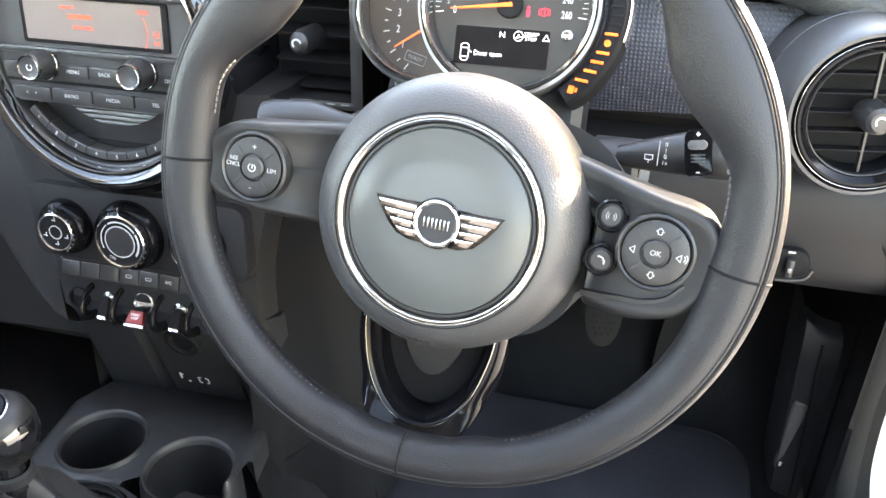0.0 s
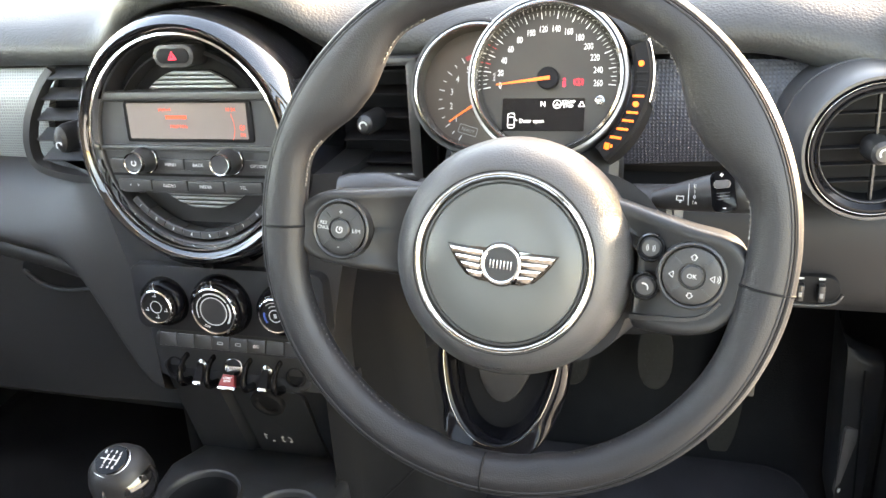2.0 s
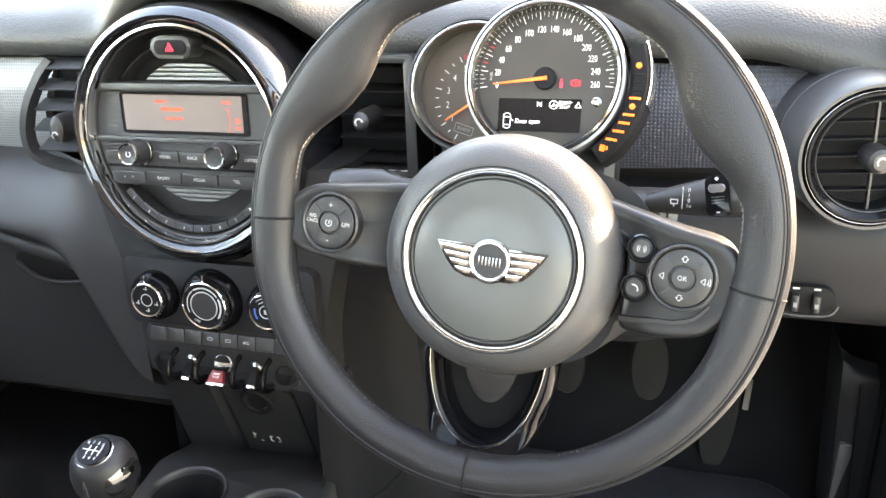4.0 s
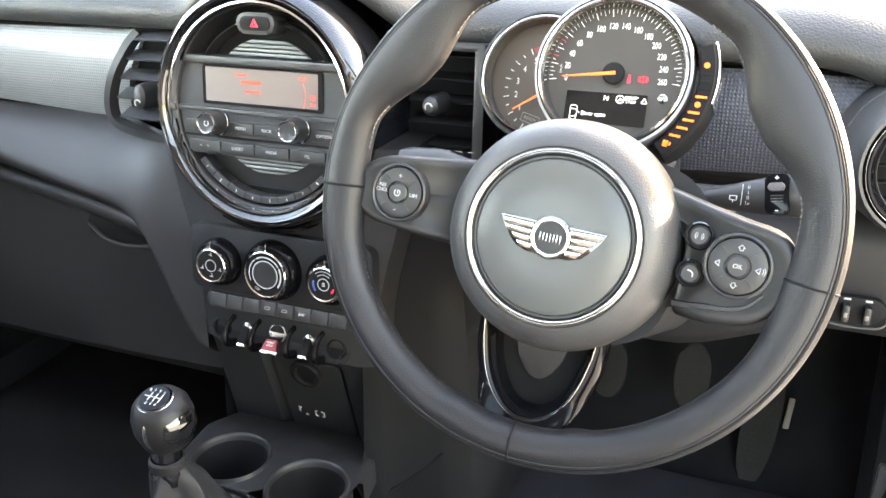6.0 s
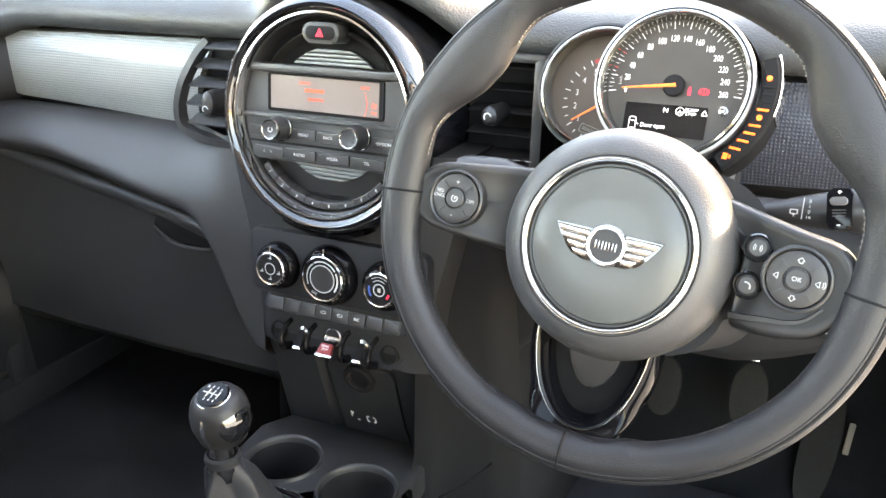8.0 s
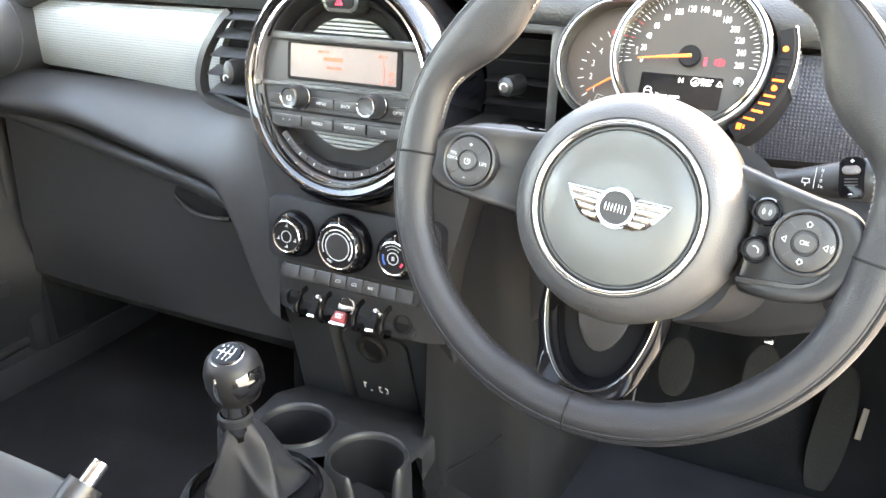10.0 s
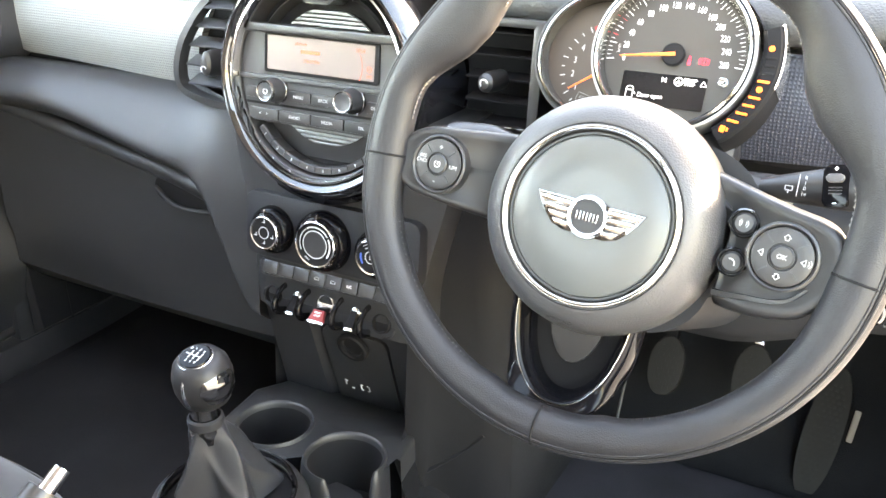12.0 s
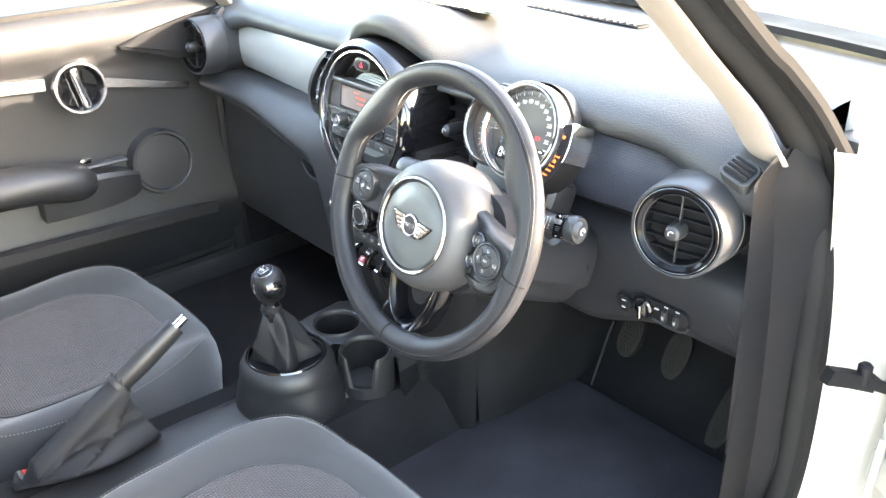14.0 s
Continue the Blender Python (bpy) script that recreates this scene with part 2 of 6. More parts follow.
def slab(outline, h0, h1, bevel=0.001, seg=2):
    """A flat outline in x and y, raised from h0 to h1, its upper rim softened."""
    bm = bmesh.new()
    low = [bm.verts.new((x, y, h0)) for x, y in outline]
    top = [bm.verts.new((x, y, h1)) for x, y in outline]
    bm.faces.new(low[::-1])
    f = bm.faces.new(top)
    n = len(low)
    for i in range(n):
        bm.faces.new((low[i], low[(i + 1) % n], top[(i + 1) % n], top[i]))
    if bevel:
        bmesh.ops.bevel(bm, geom=list(f.edges), offset=bevel, segments=seg, profile=0.6, affect="EDGES")
    return bm


def rounded(w, h, r, n=6, cx=0.0, cy=0.0):
    """Outline of a rectangle with round corners."""
    out = []
    for sx, sy, a0 in ((1, 1, 0), (-1, 1, 90), (-1, -1, 180), (1, -1, 270)):
        for k in range(n + 1):
            a = radians(a0 + 90 * k / n)
            out.append((cx + sx * (w / 2 - r) + r * math.cos(a), cy + sy * (h / 2 - r) + r * math.sin(a)))
    return out


def sweep(path, section, closed=False, up=(0, 0, 1), scale=None):
    """A section of (sideways, upwards) carried along a path."""
    path = [Vector(p) for p in path]
    n = len(path)
    rings = []
    for i, p in enumerate(path):
        a = path[(i - 1) % n] if closed or i else p
        b = path[(i + 1) % n] if closed or i < n - 1 else p
        d = (b - a).normalized()
        side = d.cross(Vector(up)).normalized()
        over = side.cross(d)
        k = scale(i / (n - 1)) if scale else 1.0
        rings.append([p + (side * u + over * v) * k for u, v in section])
    if closed:
        rings.append(rings[0])
        bm = grid(rings, True, False)
        bmesh.ops.remove_doubles(bm, verts=bm.verts[:], dist=1e-6)
        return bm
    return grid(rings, True, True)


def circle(r, n=12, rx=None):
    return [((rx or r) * math.cos(2 * math.pi * k / n), r * math.sin(2 * math.pi * k / n)) for k in range(n)]


def curve(points, steps=8):
    """A smooth line through points."""
    pts = [Vector(p) for p in points]
    out = []
    for i in range(len(pts) - 1):
        p0, p1, p2, p3 = pts[max(i - 1, 0)], pts[i], pts[i + 1], pts[min(i + 2, len(pts) - 1)]
        for k in range(steps):
            t = k / steps
            out.append(0.5 * ((2 * p1) + (p2 - p0) * t + (2 * p0 - 5 * p1 + 4 * p2 - p3) * t * t + (3 * p1 - p0 - 3 * p2 + p3) * t ** 3))
    return out + [pts[-1]]


def joined(*bms):
    out = bmesh.new()
    for bm in bms:
        me = bpy.data.meshes.new("piece")
        bm.to_mesh(me)
        bm.free()
        out.from_mesh(me)
        bpy.data.meshes.remove(me)
    return out


def smoothstep(a, b, x):
    t = min(max((x - a) / (b - a), 0.0), 1.0)
    return t * t * (3 - 2 * t)


def text(body, size, m, material, parent, name="lettering", label="", align="CENTER"):
    """Flat raised lettering in the built-in font, as a mesh."""
    cu = bpy.data.curves.new(name, "FONT")
    cu.body, cu.size, cu.extrude = body, size, 0.00012
    cu.align_x, cu.align_y, cu.resolution_u = align, "CENTER", 3
    tmp = bpy.data.objects.new(name, cu)
    me = bpy.data.meshes.new_from_object(tmp)
    bpy.data.objects.remove(tmp)
    bpy.data.curves.remove(cu)
    me.transform(m)
    me.materials.clear()
    me.materials.append(material)
    ob = new(name, me)
    ob.parent = parent
    return tagged(ob, label)


def facing(x, y, z, lean=0.0, turn=0.0, spin=0.0):
    """A frame whose x runs to the right, y up the face and z out of the face towards the cabin. lean: top away; turn: towards the right."""
    return Matrix.Translation((x, y, z)) @ Euler((0, 0, radians(turn))).to_matrix().to_4x4() @ Euler((radians(90 - lean), 0, 0)).to_matrix().to_4x4() @ Euler((0, 0, radians(spin))).to_matrix().to_4x4()


def at(x, y, z=0.0, spin=0.0):
    return Matrix.Translation((x, y, z)) @ Euler((0, 0, radians(spin))).to_matrix().to_4x4()


# ---- ground and shell of the car ----
bm = bmesh.new()
bmesh.ops.create_grid(bm, x_segments=8, y_segments=8, size=60)
solid("ground", bm, CONCRETE, "pale sunlit concrete yard round the car", "ground")

# car floor and carpeted footwells, one skin from the toe board back under the seats
prof = [(0.80, 0.62), (0.72, 0.50), (0.64, 0.36), (0.56, 0.285), (0.45, 0.265), (0.2, 0.262), (-0.1, 0.262), (-0.6, 0.27), (-1.3, 0.30)]
rings = []
for k in range(41):
    x = -0.70 + 1.40 * k / 40
    hump = 0.10 * (smoothstep(-0.20, -0.11, x) - smoothstep(0.11, 0.20, x))
    rings.append([(x, y, z + hump * (1 if y < 0.6 else 0.5)) for y, z in [(p.x, p.y) for p in curve([(a, b, 0) for a, b in prof], 3)]])
bm = grid(rings, False)
r = bmesh.ops.extrude_face_region(bm, geom=bm.faces[:])
bmesh.ops.translate(bm, verts=[v for v in r["geom"] if isinstance(v, bmesh.types.BMVert)], vec=(0, 0, -0.03))
solid("floor", bm, CARPET, "black carpeted car floor with raised tunnel", "car floor")

# roof, rear wall and passenger side close the cabin
prof = [(-0.22, 1.36), (-0.5, 1.41), (-0.9, 1.42), (-1.4, 1.38)]
rings = [[(x, y, z - 0.10 * (abs(x) / 0.58) ** 4) for y, z in prof] for x in [-0.58 + 1.16 * k / 16 for k in range(17)]]
bm = grid(rings, False)
r = bmesh.ops.extrude_face_region(bm, geom=bm.faces[:])
bmesh.ops.translate(bm, verts=[v for v in r["geom"] if isinstance(v, bmesh.types.BMVert)], vec=(0, 0, 0.04))
solid("ceiling", bm, HEAD, "pale cloth headlining under the roof", "ceiling")
for s, nm in ((-1, "sill_left"), (1, "sill_right")):
    solid(nm, box(0.08, 2.2, 0.10, 0.02, at=(s * 0.715, -0.30, 0.265)), PLASTIC, "dark plastic door sill", "door sill")
solid("underbody", box(1.48, 2.3, 0.03, 0, at=(0, -0.30, 0.215)), RUBBER, "black underside of the car floor", "car floor")
solid("wall_rear", box(1.44, 0.05, 0.86, 0.01, at=(0, -1.42, 0.69)), SIDECLOTH, "anthracite rear seat wall of the cabin", "wall")
for s, nm in ((-1, "wall_left"), (1, "wall_right")):
    solid(nm, box(0.06, 0.62, 0.98, 0.01, at=(s * 0.68, -1.1, 0.85)), PLASTIC, "dark trimmed rear side panel of the cabin", "wall")
for s, nm in ((-1, "post_left"), (1, "post_right")):
    solid(nm, box(0.10, 0.14, 0.30, 0.02, at=(s * 0.58, -1.35, 1.25)), HEAD, "pale trimmed rear roof post", "roof post")


def pillar(s, name):
    """Windscreen pillar: beige trim inside, dark seal, white panel outside."""
    p = thing(name, pose(0, 0, 0), "beige cloth windscreen pillar with black door seal", "pillar", "windscreen pillars", "structure")
    line = curve([(s * 0.575, -0.160, 1.335), (s * 0.6155, 0.089, 1.1125), (s * 0.6275, 0.156, 1.050), (s * 0.640, 0.230, 0.983), (s * 0.650, 0.290, 0.913), (s * 0.664, 0.345, 0.880)], 6)
    part("trim", sweep(line, [(0.027 * math.cos(q), 0.008 * math.sin(q)) for q in [2 * math.pi * i / 18 for i in range(18)]]), BEIGE, p)
    off = curve([(s * 0.592, -0.140, 1.335), (s * 0.635, 0.118, 1.110), (s * 0.650, 0.200, 1.045), (s * 0.664, 0.282, 0.972), (s * 0.678, 0.335, 0.900), (s * 0.698, 0.352, 0.80), (s * 0.706, 0.368, 0.60), (s * 0.706, 0.376, 0.42), (s * 0.706, 0.335, 0.345), (s * 0.706, 0.20, 0.325), (s * 0.706, -0.05, 0.32)], 6)
    part("door_seal", sweep(off, circle(0.021, 14, 0.017), up=(1, 0, 0), scale=lambda u: 1.0 - 0.35 * smoothstep(0.35, 0.6, u)), MATTE, p, "soft black rubber door seal")
    off2 = [q + Vector((s * (0.020 - 0.010 * smoothstep(0.92, 0.84, q.z)), 0.014 - 0.006 * smoothstep(0.92, 0.84, q.z), 0.002)) for q in off]
    rings = [[(s * 0.668, yi - 0.050, z), (s * 0.684, yi - 0.036, z), (s * 0.698, yi - 0.012, z), (s * 0.712, yi + 0.010, z)] for z, yi in ((0.885, 0.318), (0.86, 0.326), (0.80, 0.345), (0.70, 0.365), (0.60, 0.378), (0.50, 0.387), (0.42, 0.390), (0.31, 0.392))]
    rings.insert(0, [(s * (0.676 + 0.003 * k), 0.296 + 0.006 * k, 0.930) for k in range(4)])
    part("lower_trim", grid(rings, False), DEEP, p, "dark plastic trim below the pillar", 60)
    part("inner_flange", sweep(off2, [(-0.010, -0.013), (0.010, -0.013), (0.012, 0.013), (-0.010, 0.013)], up=(1, 0, 0)), MATTE, p, "black flange beside the seal")
    return p


for s, nm in ((-1, "kick_panel_left"), (1, "kick_panel_right")):
    solid(nm, box(0.035, 0.62 if s < 0 else 0.50, 0.66, 0.01, at=(s * 0.700, 0.56 if s < 0 else 0.62, 0.60)), PLASTIC, "dark plastic kick panel beside the footwell", "kick panel")
solid("bulkhead", box(1.40, 0.03, 0.62, 0, at=(0, 0.86, 0.62)), CARPET, "black carpeted bulkhead ahead of the pedals", "bulkhead")
pillar(1, "pillar_right")
pillar(-1, "pillar_left")

# white door shut face with the hinge side of the body
body = thing("body_side", pose(0, 0, 0), "white painted body side with door shut face", "car body", kind="structure")
edge = [(0.935, 0.303, 0.382), (0.90, 0.318, 0.400), (0.80, 0.348, 0.440), (0.70, 0.368, 0.460), (0.60, 0.381, 0.470), (0.50, 0.390, 0.477), (0.42, 0.392, 0.478), (0.36, 0.350, 0.470), (0.32, 0.24, 0.440), (0.29, 0.0, 0.40)]
rings = []
for z, yi, yo in edge:
    rings.append([(0.708, yi + 0.03, z), (0.718, yi, z), (0.750, yi + 0.2 * (yo - yi), z), (0.788, yi + 0.62 * (yo - yi), z), (0.812, yo - 0.012, z), (0.822, yo, z), (0.838, yo + 0.006, z)])
part("shut_face", grid([curve(c, 4) for c in zip(*rings)], False), PAINT, body, "", 60)
rings = [[(x, y, 0.905 + 0.045 * smoothstep(0.44, 0.80, y) - 0.020 * smoothstep(0.74, 0.86, x)) for x in (0.672, 0.70, 0.72, 0.76, 0.80, 0.838, 0.86)] for y in (0.385, 0.44, 0.50, 0.58, 0.66, 0.74, 0.82, 1.0)]
part("wing_top", grid(rings, False), PAINT, body, "", 60)
part("scuttle_side", box(0.012, 0.46, 0.085, 0.003, at=(0.684, 0.640, 0.925)), PAINT, body)
part("shut_step", sweep(curve([(0.790, 0.340, 0.93), (0.802, 0.385, 0.83), (0.806, 0.415, 0.70), (0.807, 0.425, 0.55), (0.805, 0.42, 0.42)], 6), circle(0.006, 10)), PAINT, body)
rings = [[(0.838 + 0.05 * smoothstep(0.98, 0.7, z), y, z) for z in (0.90, 0.88, 0.86, 0.80, 0.72, 0.6, 0.48, 0.36, 0.28)] for y in (0.475, 0.6, 0.8, 1.1, 1.4)]
part("front_wing", grid(rings, False), PAINT, body, "", 60)
rings = [[(x, 0.78 + 0.9 * k / 8, 0.955 - 0.25 * (k / 8) ** 2 - 0.05 * (abs(x) / 0.7) ** 3) for k in range(9)] for x in [-0.84 + 1.68 * i / 12 for i in range(13)]]
part("bonnet", grid(rings, False), PAINT, body)
line = [(0.625, -0.13, 1.335), (0.667, 0.158, 1.093), (0.678, 0.225, 1.042), (0.690, 0.293, 0.982), (0.704, 0.372, 0.895)]
part("rim_linepillar", sweep(curve(line, 8), [(-0.020, -0.010), (0.018, -0.012), (0.022, -0.006), (0.020, 0.004), (-0.020, 0.006)]), MATTE, body, "matt black outer windscreen pillar")

# open driver's door, hinged at the body side
door = thing("door_1", Matrix.Translation((0.82, 0.47, 0)) @ Euler((0, 0, radians(67))).to_matrix().to_4x4(), "white car door standing wide open", "door", kind="structure")
part("panel", box(0.06, 1.05, 0.56, 0.015, at=(0.0, -0.56, 0.58)), PAINT, door)
part("inner_trim", box(0.03, 0.98, 0.54, 0.012, at=(-0.047, -0.56, 0.60)), PLASTIC, door)
part("belt_seal", box(0.05, 1.03, 0.02, 0.005, at=(-0.01, -0.56, 0.870)), RUBBER, door)
for z in (0.46, 0.72):
    part("hinge", box(0.05, 0.06, 0.055, 0.006, at=(-0.01, -0.005, z)), PAINT, door)
strap = thing("door_check_strap", pose(0, 0, 0), "black door check strap between door and body", "door check")
part("bracket", sweep([(0.758, 0.318, 0.652), (0.772, 0.350, 0.640), (0.790, 0.385, 0.625)], [(-0.007, -0.011), (0.007, -0.011), (0.008, 0.010), (-0.007, 0.010)]), RUBBER, strap)
part("arm", sweep([(0.788, 0.380, 0.626), (0.815, 0.430, 0.600), (0.855, 0.490, 0.568)], [(-0.004, -0.007), (0.004, -0.007), (0.004, 0.007), (-0.004, 0.007)]), RUBBER, strap)
part("pin", moved(disc(0.009, 0, 0.030, 0.003, 16), Matrix.Translation((0.782, 0.368, 0.628))), RUBBER, strap)

# windscreen, its black surround and the passenger window
rings = []
for k in range(25):
    x = -0.64 + 1.28 * k / 24
    f = 1 - 0.10 * (x / 0.64) ** 2
    rings.append([(x * (1 - 0.12 * j / 6), (0.80 * f) + (-0.22 - 0.80 * f) * j / 6, 0.945 + (1.36 - 0.945) * j / 6 + 0.05 * math.sin(math.pi * j / 6)) for j in range(7)])
w = thing("window_1", pose(0, 0, 0), "clear laminated windscreen with black lower band", "windscreen", kind="structure")
glass = part("pane", grid(rings, False), GLASS, w)
glass.visible_shadow = False
bottom = [r[0] for r in rings]
part("lower_band", sweep([(x, y - 0.015, z + 0.010) for x, y, z in bottom], [(-0.03, -0.006), (0.03, -0.006), (0.03, 0.006), (-0.03, 0.006)]), RUBBER, w, "black seal along the screen base")
w = thing("window_2", pose(0, 0, 0), "clear passenger door window", "window", kind="structure")
glass = part("pane", box(0.004, 1.15, 0.46, 0, at=(-0.70, -0.33, 1.14)), GLASS, w)
glass.visible_shadow = False
part("seal", box(0.016, 1.15, 0.02, 0.004, at=(-0.69, -0.33, 0.935)), RUBBER, w)

# ---- dashboard ----
dash = thing("dashboard", pose(0, 0, 0), "dark grained plastic dashboard with grey dotted decor", "dashboard", kind="structure")


def pad_profile(x):
    a = abs(x)
    arch = 0.829 + math.sqrt(max(0.0, 0.150 ** 2 - x * x))
    lip = 0.912 + 0.5 * ((arch - 0.912) + math.sqrt((arch - 0.912) ** 2 + 0.0004))
    hump = (lip - 0.912) / 0.069
    lead = 0.250 - 0.040 * hump
    drop = 0.045 * smoothstep(0.50, 0.665, a)
    back = 0.80 * (1 - 0.10 * (x / 0.64) ** 2)
    return [(lead + 0.075, lip - 0.022 - drop), (lead + 0.018, lip - 0.020 - drop), (lead + 0.004, lip - 0.014 - drop), (lead, lip - drop * 0.8),
            (lead + 0.010, lip + 0.014 - drop * 0.7), (lead + 0.035, lip + 0.026 - 0.010 * hump - drop * 0.55), (lead + 0.09, 0.948 + 0.048 * hump - drop * 0.2),
            (lead + 0.17, 0.952 + 0.034 * hump), (0.52, 0.952 + 0.008 * hump), (0.64, 0.948), (back - 0.02, 0.942), (back + 0.02, 0.938)]


xs = sorted({round(-0.665 + 1.33 * k / 60, 4) for k in range(61)})
rings = [[(x, p.x, p.y) for p in curve([(y, z, 0) for y, z in pad_profile(x)], 4)] for x in xs]
part("upper_pad", grid(rings, False), PAD, dash, "soft grained upper dashboard pad", 50)

# shallow dark lens on the hump behind the round unit
bm = slab([(0.115 * math.cos(a), 0.04 * math.sin(a)) for a in [2 * math.pi * k / 32 for k in range(32)]], 0, 0.004, 0.002)
part("hump_lens", moved(bm, Matrix.Translation((0.0, 0.385, 0.985)) @ Euler((radians(-8), 0, 0)).to_matrix().to_4x4()), GLOSS, dash, "gloss black lens in the dash top")
# demister slot along the screen
slot = part("demister_slot", box(0.26, 0.035, 0.006, 0.003, at=(0.10, 0.605, 0.951)), DEEP, dash, "black demister slot")
for k in range(17):
    part("slat", box(0.003, 0.03, 0.006, 0.001, at=(-0.018 + 0.236 * k / 16, 0.605, 0.954)), PLASTIC, slot)

# recessed back panel behind decor and vents
rings = [[(x, y, z) for y, z in ((0.33, 0.915), (0.30, 0.905), (0.295, 0.85), (0.295, 0.78), (0.33, 0.74), (0.40, 0.70))] for x in (-0.67, 0.67)]
part("back_panel", grid(rings, False), DEEP, dash)


def decor(x0, x1, material, label):
    """A softly bulging trim panel with a rounded right end."""
    rings = []
    for k in range(49):
        u = (k / 48) ** 1.5 if x1 < 0 else k / 48
        x = x0 + (x1 - x0) * u
        zt, zb = 0.893 - 0.010 * abs(x) / 0.6, 0.780 + 0.014 * smoothstep(0.2, 0.6, abs(x))
        if x1 < 0:
            zc, end = 0.5 * (zt + zb) + 0.004, math.sqrt(max(0.02, 1 - max(0.0, 1 - u / 0.14) ** 2))
            zt, zb = zc + (zt - zc) * end, zc + (zb - zc) * end
        rings.append([(x + 0.032 * (v / 8) ** 1.6 * (u ** 6 if x1 < 0 else 0.0), 0.285 - 0.022 * math.sin(math.pi * (0.12 + 0.76 * v / 8)), zb + (zt - zb) * v / 8) for v in range(9)])
    bm = grid(rings, False)
    r = bmesh.ops.extrude_face_region(bm, geom=bm.faces[:])
    bmesh.ops.translate(bm, verts=[v for v in r["geom"] if isinstance(v, bmesh.types.BMVert)], vec=(0, 0.02, 0))
    return part("decor_panel", bm, material, dash, label)


decor(-0.615, -0.247, DECOR_SKYLIT, "decor panel with fine dots, sky sheen in its grey")
decor(0.235, 0.600, DECOR_SHADED, "decor panel with fine dots in a shaded tone")


def ledge_edge(x):
    """Depth and height of the lower edge of the passenger ledge, which sweeps down into the centre stack."""
    t = smoothstep(-0.26, -0.115, x)
    return 0.205 - 0.015 * t, 0.745 - 0.05 * smoothstep(-0.5, -0.2, x) - 0.16 * t ** 2


# ledge under the passenger decor, sweeping into the centre stack
rings = []
for k in range(41):
    x = -0.66 + (-0.112 + 0.66) * k / 40
    ye, ze = ledge_edge(x)
    t = smoothstep(-0.30, -0.13, x)
    yt = 0.285 - 0.065 * t
    line = curve([(yt, 0.785, 0), ((yt + ye) / 2 - 0.006, (0.785 + ze) / 2 + 0.022 * (1 - t), 0), (ye, ze + 0.014, 0), (ye + 0.004, ze - 0.004, 0), (ye + 0.03, ze - 0.02, 0), (ye + 0.07, ze - 0.022, 0)], 4)
    rings.append([(x, p.x, p.y) for p in line])
part("lower_ledge", grid(rings, False), PLASTIC, dash, "smooth dark lower dashboard ledge", 60)

# glove box front with its handle recess
rings = []
for k in range(17):
    x = -0.66 + 0.52 * k / 16
    rings.append([(x, 0.255 + 0.02 * (z - 0.6) + 0.012 * (x + 0.4) ** 2 * 10 * (0 if z > 0.5 else 1), z) for z in (0.735, 0.70, 0.66, 0.62, 0.58, 0.54, 0.50, 0.46)] + [(x, 0.285, 0.43), (x, 0.40, 0.40), (x, 0.60, 0.40)])
glove = part("glove_box", grid(rings, False), PLASTIC, dash, "dark plastic glove box lid")
part("lid_ridge", sweep(curve([(-0.655, 0.254, 0.724), (-0.553, 0.252, 0.712), (-0.424, 0.251, 0.689), (-0.333, 0.250, 0.674), (-0.262, 0.249, 0.659), (-0.19, 0.249, 0.638)], 6), [(0.010 * math.cos(q), 0.012 * math.sin(q)) for q in [2 * math.pi * k / 14 for k in range(14)]]), PLASTIC, glove, "rounded upper ridge of the lid")
part("handle_recess", moved(slab(rounded(0.105, 0.034, 0.016), 0, 0.004, 0.002), facing(-0.275, 0.2535, 0.640, 0, 0, -6)), DEEP, glove, "dark glove box pull")
part("handle_lip", sweep(curve([(-0.325, 0.250, 0.645), (-0.30, 0.245, 0.630), (-0.27, 0.244, 0.624), (-0.23, 0.247, 0.626)], 6), circle(0.003, 8)), PLASTIC, glove)

# centre stack: body behind the controls
rings = []
for k in range(13):
    z = 0.80 - 0.246 * k / 12
    w = 0.150 - 0.030 * smoothstep(0.78, 0.60, z)
    y = 0.196 - 0.012 * smoothstep(0.74, 0.60, z)
    rings.append([(-w, 0.34, z), (-w, y + 0.03, z), (-w + 0.008, y + 0.008, z), (-w + 0.03, y, z), (w - 0.03, y, z), (w - 0.008, y + 0.008, z), (w, y + 0.03, z), (w, 0.34, z)])
part("centre_stack", grid(rings, True), SMOOTH, dash, "satin black centre stack", 40)
# lower stack with socket panel, flaring to the console
rings = []
for k in range(9):
    z = 0.570 - 0.230 * k / 8
    w = 0.125 + 0.015 * k / 8
    y = 0.204 + 0.30 * (0.545 - z)
    rings.append([(-w - 0.01, 0.38, z), (-w, y + 0.012, z), (-w + 0.012, y, z), (-0.056, y + 0.002, z), (-0.051, y + 0.014, z), (0.051, y + 0.014, z), (0.056, y + 0.002, z), (w - 0.012, y, z), (w, y + 0.012, z), (w + 0.01, 0.38, z)])
lower = part("lower_stack", grid(rings, True), KNEE, dash, "dark satin lower stack panels", 20)
part("socket_panel", moved(slab(rounded(0.092, 0.135, 0.012), 0, 0.005, 0.003), facing(0.000, 0.2440, 0.460, -16.7)), SMOOTH, lower, "satin black socket panel")
part("socket_cap", moved(joined(ring_solid(0.013, 0.021, 0, 0.009, 0.002, 32), disc(0.0135, 0, 0.004)), facing(0.000, 0.2250, 0.507, -16.7)), DEEP, lower, "round black power socket")
